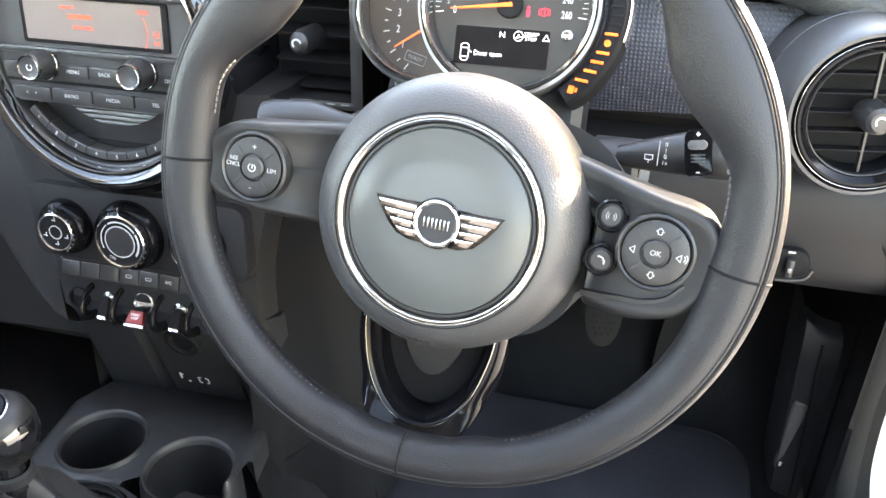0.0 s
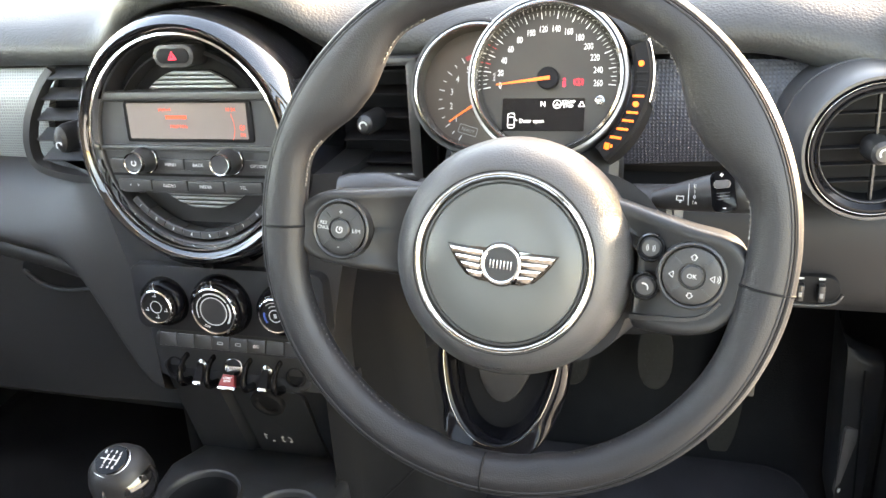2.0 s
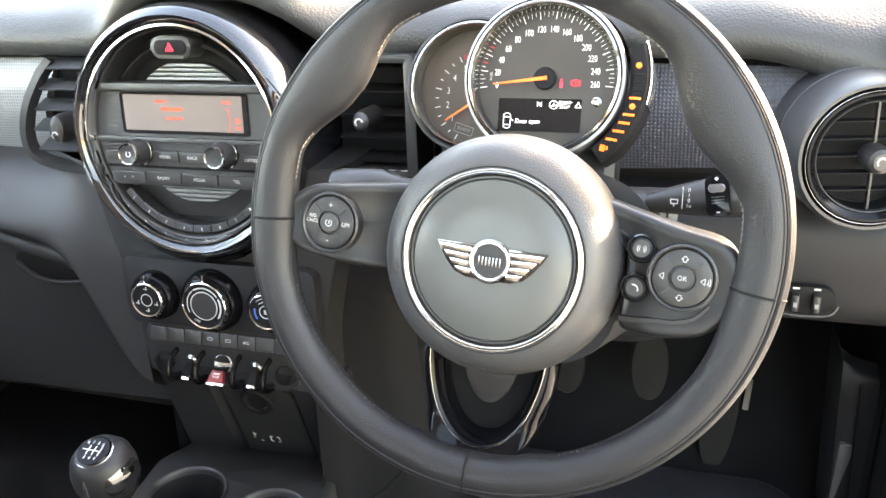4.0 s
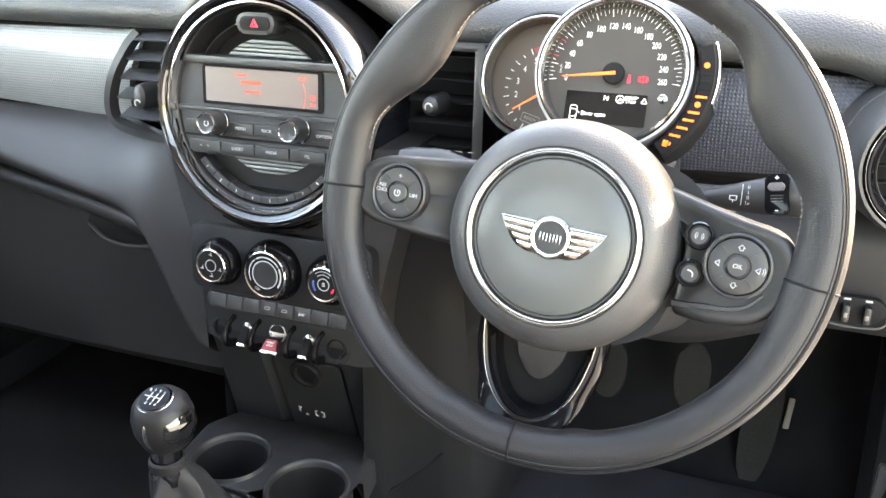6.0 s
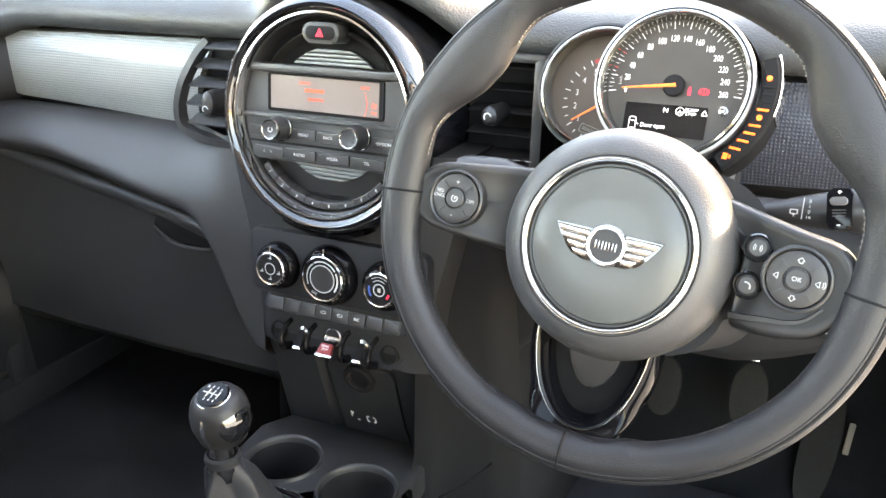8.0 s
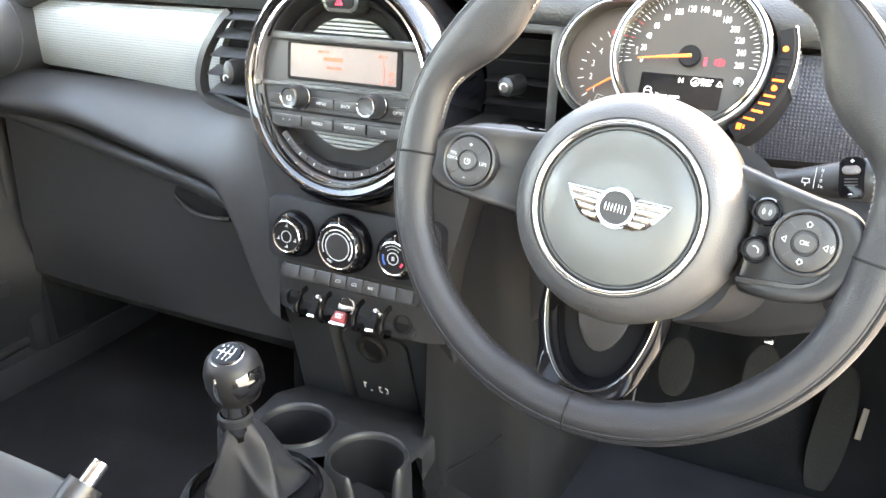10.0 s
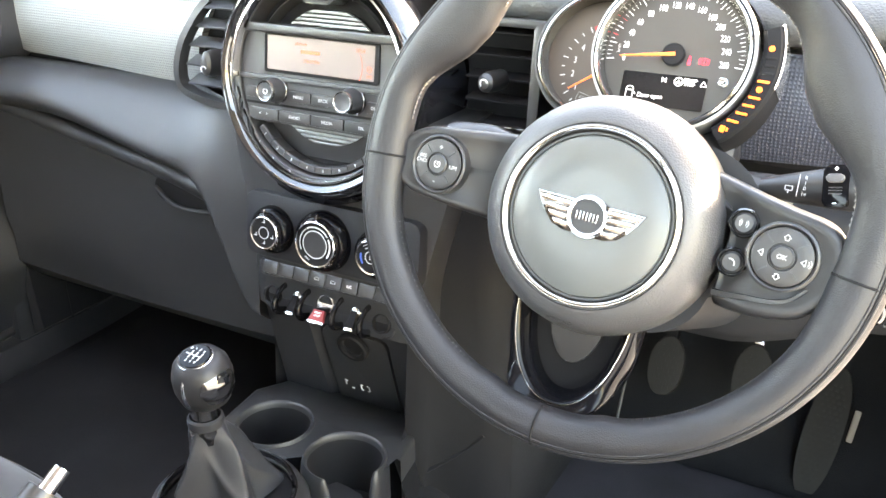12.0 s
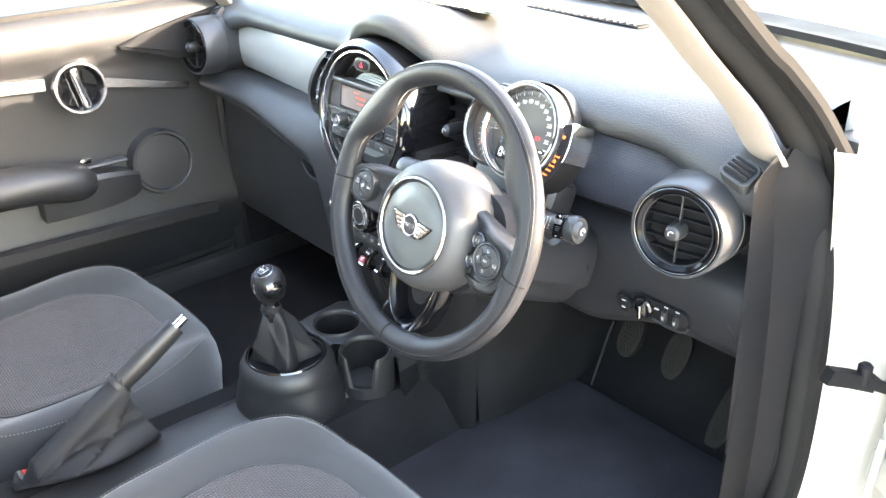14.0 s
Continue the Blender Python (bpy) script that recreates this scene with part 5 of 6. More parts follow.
# ---- climate controls ----
CL = facing(0.002, 0.176, 0.662, 6)
clim = thing("climate_panel", CL, "climate control panel with three chrome-edged knobs", "climate control")
part("panel", slab(rounded(0.226, 0.075, 0.012, 4), -0.02, -0.002, 0.003), KNEE, clim)
for x, r, kind in ((-0.0732, 0.0178, "air"), (-0.0045, 0.0246, "fan"), (0.0660, 0.0178, "heat")):
    part("collar", moved(lathe([(r + 0.0100, -0.004), (r + 0.0096, 0.0010), (r + 0.0080, 0.0075), (r + 0.0050, 0.0105), (r + 0.0010, 0.0110)], 48), at(x, -0.0030)), INK, clim, "deep gloss black collar")
    kb = part("knob", moved(lathe([(r + 0.0040, 0.0090), (r + 0.0034, 0.0125), (r + 0.0010, 0.0140), (r, 0.0150)], 48), at(x, -0.0030)), INK, clim, "gloss black knob with chrome edge")
    part("knob_edge", moved(lathe([(r + 0.0012, 0.0130), (r + 0.0011, 0.0168), (r + 0.0002, 0.0176), (r - 0.0010, 0.0172), (r - 0.0014, 0.0160)], 48), at(x, -0.0030)), CHROME, kb, "polished chrome edge")
    part("knob_face", moved(disc(r - 0.0012, 0.010, 0.0162, 0.0006, 40), at(x, -0.0030)), DEEP, kb)
    for q in range(-60, 60, 15):
        part("grip_notch", moved(box(0.0012, 0.0022, 0.0034, 0.0004), at(x, -0.0030) @ Euler((0, 0, radians(q))).to_matrix().to_4x4() @ Matrix.Translation((r + 0.0020, 0, 0.0148))), CHROME, kb)
    part("knob_pointer", moved(box(0.0018, 0.0090, 0.0030, 0.0007), at(x, -0.0030) @ at(-0.0016 if kind == "air" else 0.0, r + 0.0035, 0.0128)), CHROME, kb)
    m = at(x, -0.0030, 0.0163)
    part("marking", moved(ring_solid(r * (0.60 if kind == "fan" else 0.34), r * (0.64 if kind == "fan" else 0.39), 0, 0.0003, 0.0001, 32), m), DIM, kb)
    if kind == "fan":
        part("marking", moved(ring_solid(r * 0.75, r * 0.83, 0, 0.0003, 0.0001, 32, -38, 28), m), DIM, kb)
        part("marking", moved(ring_solid(r * 0.76, r * 0.82, 0, 0.0003, 0.0001, 32, 34, 122), m), DIM, kb)
        part("marking", moved(ring_solid(r * 0.77, r * 0.81, 0, 0.0003, 0.0001, 32, 128, 205), m), DIM, kb)
        text("OFF", 0.0040, m @ at(-r * 0.40, -r * 0.70, 0, -25), DIM, kb, "marking")
        part("fan_cap", moved(disc(r * 0.59, 0.0160, 0.0168, 0.0004, 32), at(x, -0.0030)), SMOOTH, kb)
    elif kind == "heat":
        part("marking", moved(ring_solid(r * 0.62, r * 0.74, 0, 0.0003, 0.0001, 16, 165, 220), m), BLUE, kb)
        part("marking", moved(ring_solid(r * 0.62, r * 0.74, 0, 0.0003, 0.0001, 16, 320, 345), m), RED_LAMP, kb)
        for f in (0.58, 0.78):
            part("marking", moved(ring_solid(r * f, r * (f + 0.04), 0, 0.0003, 0.0001, 16, 50, 130), m), DIM, kb)
        part("marking", moved(joined(*[box(0.0032, 0.0010, 0.0003, 0.0, at=(0, 0.0016 * (i - 1), 0)) for i in range(3)]), m), DIM, kb)
    else:
        for q in (90, 200, 270, 340):
            part("marking", moved(joined(box(0.0042, 0.0008, 0.0003, 0), box(0.0008, 0.0042, 0.0003, 0, at=(0.001, 0.0012, 0))), m @ at(r * 0.68 * math.cos(radians(q)), r * 0.68 * math.sin(radians(q)))), DIM, kb)
row = thing("button_row", facing(0.004, 0.183, 0.6075, 22), "row of flat black climate buttons", "button row")
part("tray", slab(rounded(0.186, 0.0190, 0.005, 5, -0.0107, 0.0), -0.012, 0.0006, 0.002), KNEE, row)
for k in range(8):
    b = part("button", moved(slab(rounded(0.0212, 0.0150, 0.0016, 3), -0.001, 0.0032, 0.0012), at(-0.0870 + 0.0218 * k, 0.0)), SMOOTH, row)
    if k == 5:
        text("A/C", 0.0046, at(-0.0870 + 0.0218 * k, 0, 0.0037), WHITE, b, "marking")
    elif k in (3, 4):
        part("marking", moved(joined(box(0.0064, 0.0006, 0.0003, 0), box(0.0044, 0.0006, 0.0003, 0, at=(0, 0.0026, 0)), box(0.0006, 0.0026, 0.0003, 0, at=(-0.0029, 0.0013, 0)), box(0.0006, 0.0026, 0.0003, 0, at=(0.0029, 0.0013, 0))), at(-0.0870 + 0.0218 * k, -0.001, 0.0037)), DIM, b)

# ---- toggle switches with the red start key ----
tog = thing("toggle_row", facing(-0.001, 0.181, 0.573, 22), "toggle switch row with red start switch", "toggle switches")
part("tray", slab(rounded(0.182, 0.0335, 0.014, 6, -0.0075, 0.0), -0.016, -0.004, 0.004, 3), KNEE, tog)
for x in (-0.0820, 0.0665):
    part("round_plug", moved(lathe([(0.0115, -0.005), (0.0112, 0.001), (0.0095, 0.0015), (0.0085, -0.003), (0, -0.003)], 28), at(x, 0)), DEEP, tog)
for x in (-0.0645, -0.0310, 0.0140, 0.0500):
    line = curve([(x, 0.0165, -0.006), (x, 0.0150, 0.0030), (x, 0.0095, 0.0112), (x, 0.0015, 0.0158), (x, -0.0070, 0.0170), (x, -0.0128, 0.0135), (x, -0.0150, 0.0060), (x, -0.0150, -0.0060)], 4)
    part("guard_fin", sweep(line, [(0.0042 * math.cos(q), 0.0030 * math.sin(q)) for q in [2 * math.pi * i / 12 for i in range(12)]], up=(1, 0, 0), scale=lambda u: 0.85 + 0.35 * smoothstep(0.3, 0.75, u)), INK, tog, "gloss black guard loop")
    # glint on the gloss loop, modelled as a chrome sliver
    part("fin_glint", sweep([(x - 0.0018, -0.0136, 0.0145), (x - 0.0018, -0.0164, 0.0098), (x - 0.0018, -0.0172, 0.0050)], circle(0.0012, 8)), CHROME, tog, "chrome sliver for the glint on the loop")
for x in (-0.0475, 0.0325):
    lm = at(x, -0.0035, 0.0065) @ Euler((radians(-20), 0, 0)).to_matrix().to_4x4()
    lever = part("toggle", moved(slab([(-0.0058, -0.0095), (0.0058, -0.0095), (0.0034, 0.0105), (-0.0034, 0.0105)], -0.0030, 0.0014, 0.0014), lm), DEEP, tog, "slim black toggle lever")
    part("toggle_tip", moved(box(0.0108, 0.0046, 0.0046, 0.0020, 3), lm @ at(0, -0.0112, -0.0006)), CHROME, lever)
    part("toggle_boss", moved(lathe([(0.0076, -0.005), (0.0074, 0.002), (0.0062, 0.0038), (0.0030, 0.0050), (0, 0.0052)], 24), at(x, 0.0045, -0.002)), DCHROME, lever, "domed chrome boss")
    part("marking", joined(box(0.005, 0.0009, 0.0005, 0, at=(x, 0.0185, -0.0036)), box(0.0009, 0.0035, 0.0005, 0, at=(x - 0.002, 0.0175, -0.0036))), DIM, tog)
key_m = at(-0.0075, -0.0055, 0.0125) @ Euler((radians(-22), 0, 0)).to_matrix().to_4x4()
st = part("start_toggle", moved(slab([(-0.0098, -0.0080), (0.0098, -0.0080), (0.0068, 0.0045), (-0.0068, 0.0045)], -0.0035, 0.0015, 0.0012), key_m), RED_KEY, tog, "red start stop switch")
part("start_stem", moved(box(0.012, 0.006, 0.016, 0.002), at(-0.0075, -0.002, 0.002)), DEEP, st)
part("start_tip", moved(box(0.0215, 0.0034, 0.0044, 0.0014), key_m @ at(0, -0.0102, -0.001)), CHROME, st)
part("start_ring", moved(lathe([(0.0115, -0.005), (0.0113, 0.002), (0.0098, 0.0028), (0.0088, -0.001), (0, -0.001)], 32), at(-0.0075, 0.0050, 0.0)), SATIN, st)
text("START\nSTOP", 0.0034, key_m @ at(0, -0.0012, 0.0017), WHITE, st, "marking")

# ---- light switch pod at the driver's knee panel ----
sw = thing("light_switch", facing(0.553, 0.258, 0.676, -4) @ Matrix.Scale(0.82, 4), "black light switch pod with chrome rotary lever", "light switch")
part("pod", slab(rounded(0.108, 0.034, 0.016, 6), -0.012, 0.004, 0.003), DEEP, sw)
part("dial", moved(lathe([(0.0185, 0.003), (0.0180, 0.010), (0.015, 0.012), (0, 0.012)], 32), at(-0.030, -0.002)), GLOSS, sw)
part("lever", moved(box(0.007, 0.026, 0.011, 0.003, 3), at(-0.030, -0.006, 0.016)), DCHROME, sw, "chrome rotary lever")
for x in (0.012, 0.034):
    lv = part("toggle", moved(box(0.008, 0.022, 0.010, 0.003), at(x, -0.001, 0.008)), SMOOTH, sw)
    part("toggle_mark", moved(box(0.004, 0.006, 0.001, 0.0003), at(x, -0.002, 0.0132)), FAINT, lv)
    part("symbol", box(0.007, 0.0022, 0.0006, 0, at=(x, 0.0145, 0.0043)), DIM, sw)
part("symbol", box(0.008, 0.0022, 0.0006, 0, at=(-0.006, 0.004, 0.0043)), DIM, sw)
part("lip", sweep(curve([(-0.012, -0.018, 0.004), (0.02, -0.0195, 0.006), (0.048, -0.016, 0.006), (0.057, -0.004, 0.004)], 6), circle(0.0022, 8)), SMOOTH, sw, "worn lower lip")
rb = thing("headlamp_leveller", facing(0.494, 0.259, 0.664, -4), "small round black leveller switch", "switch")
part("body", lathe([(0.013, -0.006), (0.0125, 0.003), (0.0105, 0.004), (0, 0.004)], 28), DEEP, rb)
part("mark", joined(box(0.006, 0.0016, 0.0006, 0, at=(0, 0.006, 0.0043)), box(0.006, 0.0016, 0.0006, 0, at=(0, -0.005, 0.0043))), DIM, rb)
hook = thing("column_label", facing(0.436, 0.225, 0.712, -10), "white symbols under the steering column", "label")
part("plate", box(0.030, 0.012, 0.003, 0.001), DEEP, hook)
part("symbol", joined(*[box(0.003, 0.007, 0.0008, 0, at=(-0.009 + 0.008 * k, 0, 0.002)) for k in range(3)]), WHITE, hook)

# ---- centre console ----
con = thing("centre_console", pose(0, 0, 0), "dark plastic centre console with two cup holders", "centre console")


def cup(cx, cy, z, r, notch):
    """Cup holder; notch: how deep its rim is cut open on the driver's side."""
    def dip(bm):
        for v in bm.verts:
            a = math.degrees(math.atan2(v.co.y, v.co.x))
            k = smoothstep(37, 20, abs(a + 48))
            if v.co.z > -0.06:
                v.co.z -= notch * k * smoothstep(-0.06, 0.0, v.co.z)
        return moved(bm, Matrix.Translation((cx, cy, z)))

    c = part("cup_holder", dip(lathe([(r + 0.006, -0.16), (r + 0.007, -0.10), (r + 0.007, -0.05), (r + 0.0065, -0.02), (r + 0.005, -0.006), (r + 0.0025, 0.0), (r + 0.001, 0.0), (r - 0.0008, -0.003), (r - 0.001, -0.012)], 72)), PLASTIC, con, "round cup holder", 60)
    part("cup_liner", dip(lathe([(r - 0.0006, -0.0055), (r - 0.002, -0.02), (r - 0.004, -0.05), (r - 0.007, -0.085), (0, -0.087)], 72)), RUBBER, c, "matt black cup liner", 60)
    part("cup_mat", moved(disc(r - 0.010, -0.086, -0.082, 0.001, 32), Matrix.Translation((cx, cy, z))), RUBBER, c)
    return c


CUPS = ((-0.052, 0.130), (0.056, 0.116))
cup(*CUPS[0], 0.437, 0.043, 0.0)
cup(*CUPS[1], 0.437, 0.043, 0.056)
# deck round the cups: one opening, and a bay that hugs the front cup
bm = bmesh.new()
bay = [(CUPS[1][0] + 0.047 * math.cos(radians(q)), CUPS[1][1] + 0.047 * math.sin(radians(q))) for q in range(205, 0, -12)]
rim_line = [(-0.108, 0.080), (-0.055, 0.074), (-0.005, 0.082)] + bay + [(0.107, 0.150), (0.098, 0.200), (0.094, 0.262), (-0.125, 0.262), (-0.122, 0.18), (-0.115, 0.11)]
hole = [(CUPS[0][0] + 0.047 * math.cos(2 * math.pi * k / 40), CUPS[0][1] + 0.047 * math.sin(2 * math.pi * k / 40)) for k in range(40)]
for loop in (rim_line, hole):
    vs = [bm.verts.new((x, y, 0.433 - 0.030 * smoothstep(0.18, 0.24, y))) for x, y in loop]
    for i in range(len(vs)):
        bm.edges.new((vs[i], vs[(i + 1) % len(vs)]))
bmesh.ops.triangle_fill(bm, edges=bm.edges[:], use_beauty=True)
border = [e for e in bm.edges if len(e.link_faces) == 1 and all(min((v.co.xy - Vector(c)).length for c in CUPS) > 0.0475 for v in e.verts)]
ex = bmesh.ops.extrude_edge_only(bm, edges=border)
for v in [v for v in ex["geom"] if isinstance(v, bmesh.types.BMVert)]:
    v.co.z, v.co.x = 0.27, v.co.x * 1.04
bmesh.ops.bevel(bm, geom=[e for e in border if e.is_valid], offset=0.007, segments=3, profile=0.6, affect="EDGES")
part("deck", bm, PLASTIC, con, "", 40)
rings = []
for k in range(19):
    y = 0.14 - 0.80 * k / 18
    w, z = 0.072 + 0.004 * math.sin(k), 0.372 - 0.006 * smoothstep(0.0, -0.4, y)
    rings.append([(-w - 0.03, y, 0.26), (-w, y, z - 0.025), (-w + 0.012, y, z - 0.004), (-w + 0.03, y, z), (0, y, z + 0.003), (w - 0.03, y, z), (w - 0.012, y, z - 0.004), (w, y, z - 0.025), (w + 0.03, y, 0.26)])
part("tunnel_cover", grid(rings, False), PLASTIC, con, "", 50)

# ---- gear lever on its turret ----
gear = thing("gear_lever", Matrix.Translation((0.002, -0.010, 0.0)), "six-speed gear lever with leather boot and chrome ring", "gear lever")
part("turret", lathe([(0.098, 0.330), (0.094, 0.375), (0.088, 0.405), (0.082, 0.418), (0.0825, 0.426), (0.081, 0.440), (0.075, 0.452), (0.068, 0.457), (0.064, 0.452)], 64), PLASTIC, gear, "round plastic turret")
part("turret_floor", disc(0.066, 0.440, 0.446, 0.001), DEEP, gear)
part("ring_line", lathe([(0.0690, 0.4570), (0.0675, 0.4600), (0.0650, 0.4600), (0.0635, 0.4560)], 64), GLOSS, gear, "gloss black ring")
rings = []
for k in range(25):
    u = k / 24
    z = 0.450 + 0.104 * u
    r = 0.0130 + 0.030 * (1 - u) ** 0.85
    env = smoothstep(1.0, 0.72, u)
    ring = []
    for i in range(120):
        a = 2 * math.pi * i / 120
        ridge = (1 - abs(math.sin(2 * (a + 0.55 - 0.75 * u)))) ** 1.0
        minor = (1 - abs(math.sin(2.5 * (a - 1.1 + 1.3 * u)))) ** 1.6
        f = 1 + env * (0.58 * ridge - 0.24 + 0.16 * minor * math.sin(math.pi * min(1.0, 0.15 + u)))
        ring.append((r * f * math.cos(a), -0.018 * u + r * f * math.sin(a), z))
    rings.append(ring)
part("boot", grid(rings, True), BOOT, gear, "folded black leather boot", 50)
part("neck", moved(lathe([(0.0150, -0.012), (0.0160, 0.0), (0.0135, 0.010), (0.0120, 0.030), (0.0125, 0.052)], 32), Matrix.Translation((0, -0.018, 0.545))), GLOSS, gear, "gloss black neck")
part("boot_collar", moved(lathe([(0.0165, -0.004), (0.0172, 0.0), (0.0168, 0.004), (0.0145, 0.006)], 32), Matrix.Translation((0, -0.018, 0.553))), KNEE, gear, "dark collar on the boot")
knob = part("knob", moved(lathe([(0.0, -0.030), (0.014, -0.029), (0.0225, -0.021), (0.0272, -0.006), (0.0275, 0.006), (0.0250, 0.017), (0.0185, 0.0255), (0.0, 0.0280)], 48), Matrix.Translation((0.005, -0.020, 0.601)) @ Euler((radians(8), radians(4), 0)).to_matrix().to_4x4()), KNOBSKIN, gear, "leather gear knob with gloss sides", 60)
KM = Matrix.Translation((0.005, -0.020, 0.601)) @ Euler((radians(16), radians(2), 0)).to_matrix().to_4x4()
cap = part("knob_cap", moved(lathe([(0.0150, 0.0215), (0.0148, 0.0262), (0.0135, 0.0285), (0, 0.0295)], 40), KM), INK, knob, "gloss black shift plate")
part("cap_ring", moved(lathe([(0.0160, 0.0235), (0.0159, 0.0268), (0.0150, 0.0274), (0.0148, 0.0240)], 40), KM), SATIN, cap)
for i, (x, y, n) in enumerate(((-0.0095, 0.0075, "R"), (-0.0045, 0.0085, "1"), (0.001, 0.0085, "3"), (0.0065, 0.0075, "5"), (-0.0045, -0.0085, "2"), (0.001, -0.0085, "4"), (0.0065, -0.0080, "6"))):
    text(n, 0.0042, KM @ at(x * 0.88, y * 0.88, 0.0294), DIM, cap, "marking")
part("shift_gate", moved(joined(box(0.017, 0.0008, 0.0005, 0, at=(-0.0015, 0, 0.0294)), *[box(0.0008, 0.009, 0.0005, 0, at=(x, 0, 0.0294)) for x in (-0.0045, 0.001, 0.0065)]), KM), DIM, cap)
for ang in (-12, 168):
    a = radians(ang)
    m = Matrix.Translation((0.005, -0.020, 0.601)) @ Euler((0, 0, a)).to_matrix().to_4x4() @ Matrix.Translation((0.0195, 0, 0.001)) @ Euler((0, radians(88), 0)).to_matrix().to_4x4()
    part("side_lens", moved(lathe([(0.0190, -0.003), (0.0180, 0.0035), (0.0130, 0.0078), (0.006, 0.0096), (0, 0.0100)], 40), m), GLOSS, knob, "gloss black side lens")
part("knob_strip", moved(sweep([(0.0278 * math.cos(radians(q)), 0, 0.0278 * math.sin(radians(q))) for q in range(-52, 34, 6)], circle(0.0017, 8), up=(0, 1, 0)), Matrix.Translation((0.005, -0.020, 0.601)) @ Euler((0, 0, radians(-86))).to_matrix().to_4x4()), CHROME, knob, "chrome strip")

# ---- handbrake ----
brake = thing("handbrake", pose(0, 0, 0), "raised handbrake lever with leather gaiter", "handbrake")
tip, back = Vector((-0.020, -0.172, 0.578)), Vector((-0.052, -0.430, 0.395))
axis = (tip - back).normalized()
part("grip", sweep([tip - axis * (0.012 + 0.125 * k / 10) for k in range(11)], [(0.0155 * math.cos(q), 0.0180 * math.sin(q)) for q in [2 * math.pi * i / 24 for i in range(24)]], scale=lambda u: 0.82 + 0.20 * math.sin(math.pi * (0.15 + 0.7 * u))), SMOOTH, brake, "smooth black plastic grip")
part("collar", sweep([tip - axis * (0.128 + 0.004 * k) for k in range(3)], [(0.0192 * math.cos(q), 0.0222 * math.sin(q)) for q in [2 * math.pi * i / 24 for i in range(24)]]), SMOOTH, brake, "thin black collar")
part("release_button", sweep([tip + axis * (0.008 - 0.022 * k / 4) for k in range(5)], circle(0.0075, 20), scale=lambda u: 0.92 + 0.08 * u), CHROME, brake, "chrome release button")
rings = []
for k in range(41):
    u = k / 40
    top = tip - axis * (0.131 + 0.178 * u)
    hem = Vector((-0.040 - 0.030 * u + 0.020 * math.sin(math.pi * u), -0.232 - 0.220 * u, 0.374))
    drop = Vector((0, 0, 0.020))
    ring = []
    for i in range(64):
        a = 2 * math.pi * i / 64
        side, up = math.cos(a), 0.5 + 0.5 * math.sin(a)
        if up > 0.62:
            q = (up - 0.62) / 0.38
            p = top + Vector((0.0205 * math.copysign(math.sqrt(max(0.0, 1 - q * q)), side), 0, -0.004 + 0.022 * q))
            ring.append(p)
            continue
        v = up / 0.62
        p = hem.lerp(top - Vector((0, 0, 0.004)), v ** 0.9)
        wid = 0.0205 * smoothstep(0.3, 1.0, v) + 0.010 * (1 - v) + 0.030 * (1 - v) ** 3 * math.sin(math.pi * (0.12 + 0.76 * u))
        slack = math.sin(math.pi * min(1.0, v * 1.02)) ** 0.7
        fold = (1 - abs(math.sin(3.6 * v + 4.4 * u - 0.4))) ** 2.2 * 0.016 + (1 - abs(math.sin(5.2 * v - 2.6 * u + 0.8))) ** 3 * 0.009 - 0.006
        ring.append((p.x + (wid + slack * fold) * math.copysign(abs(side) ** 0.6, side), p.y + slack * fold * 0.5, p.z))
    rings.append(ring)
part("gaiter", grid(rings, True), BOOT, brake, "creased black leather gaiter", 60)
buckle = thing("seat_belt_buckle", pose(-0.075, -0.432, 0.385, -25, 8, 0) @ Matrix.Scale(0.72, 4), "black seat belt buckle with red button", "seat belt buckle")
part("body", box(0.032, 0.030, 0.075, 0.006, at=(0, 0, -0.035)), SMOOTH, buckle)
part("button", box(0.022, 0.016, 0.006, 0.002, at=(0, 0.004, 0.003)), RED_CLASP, buckle, "red release button")


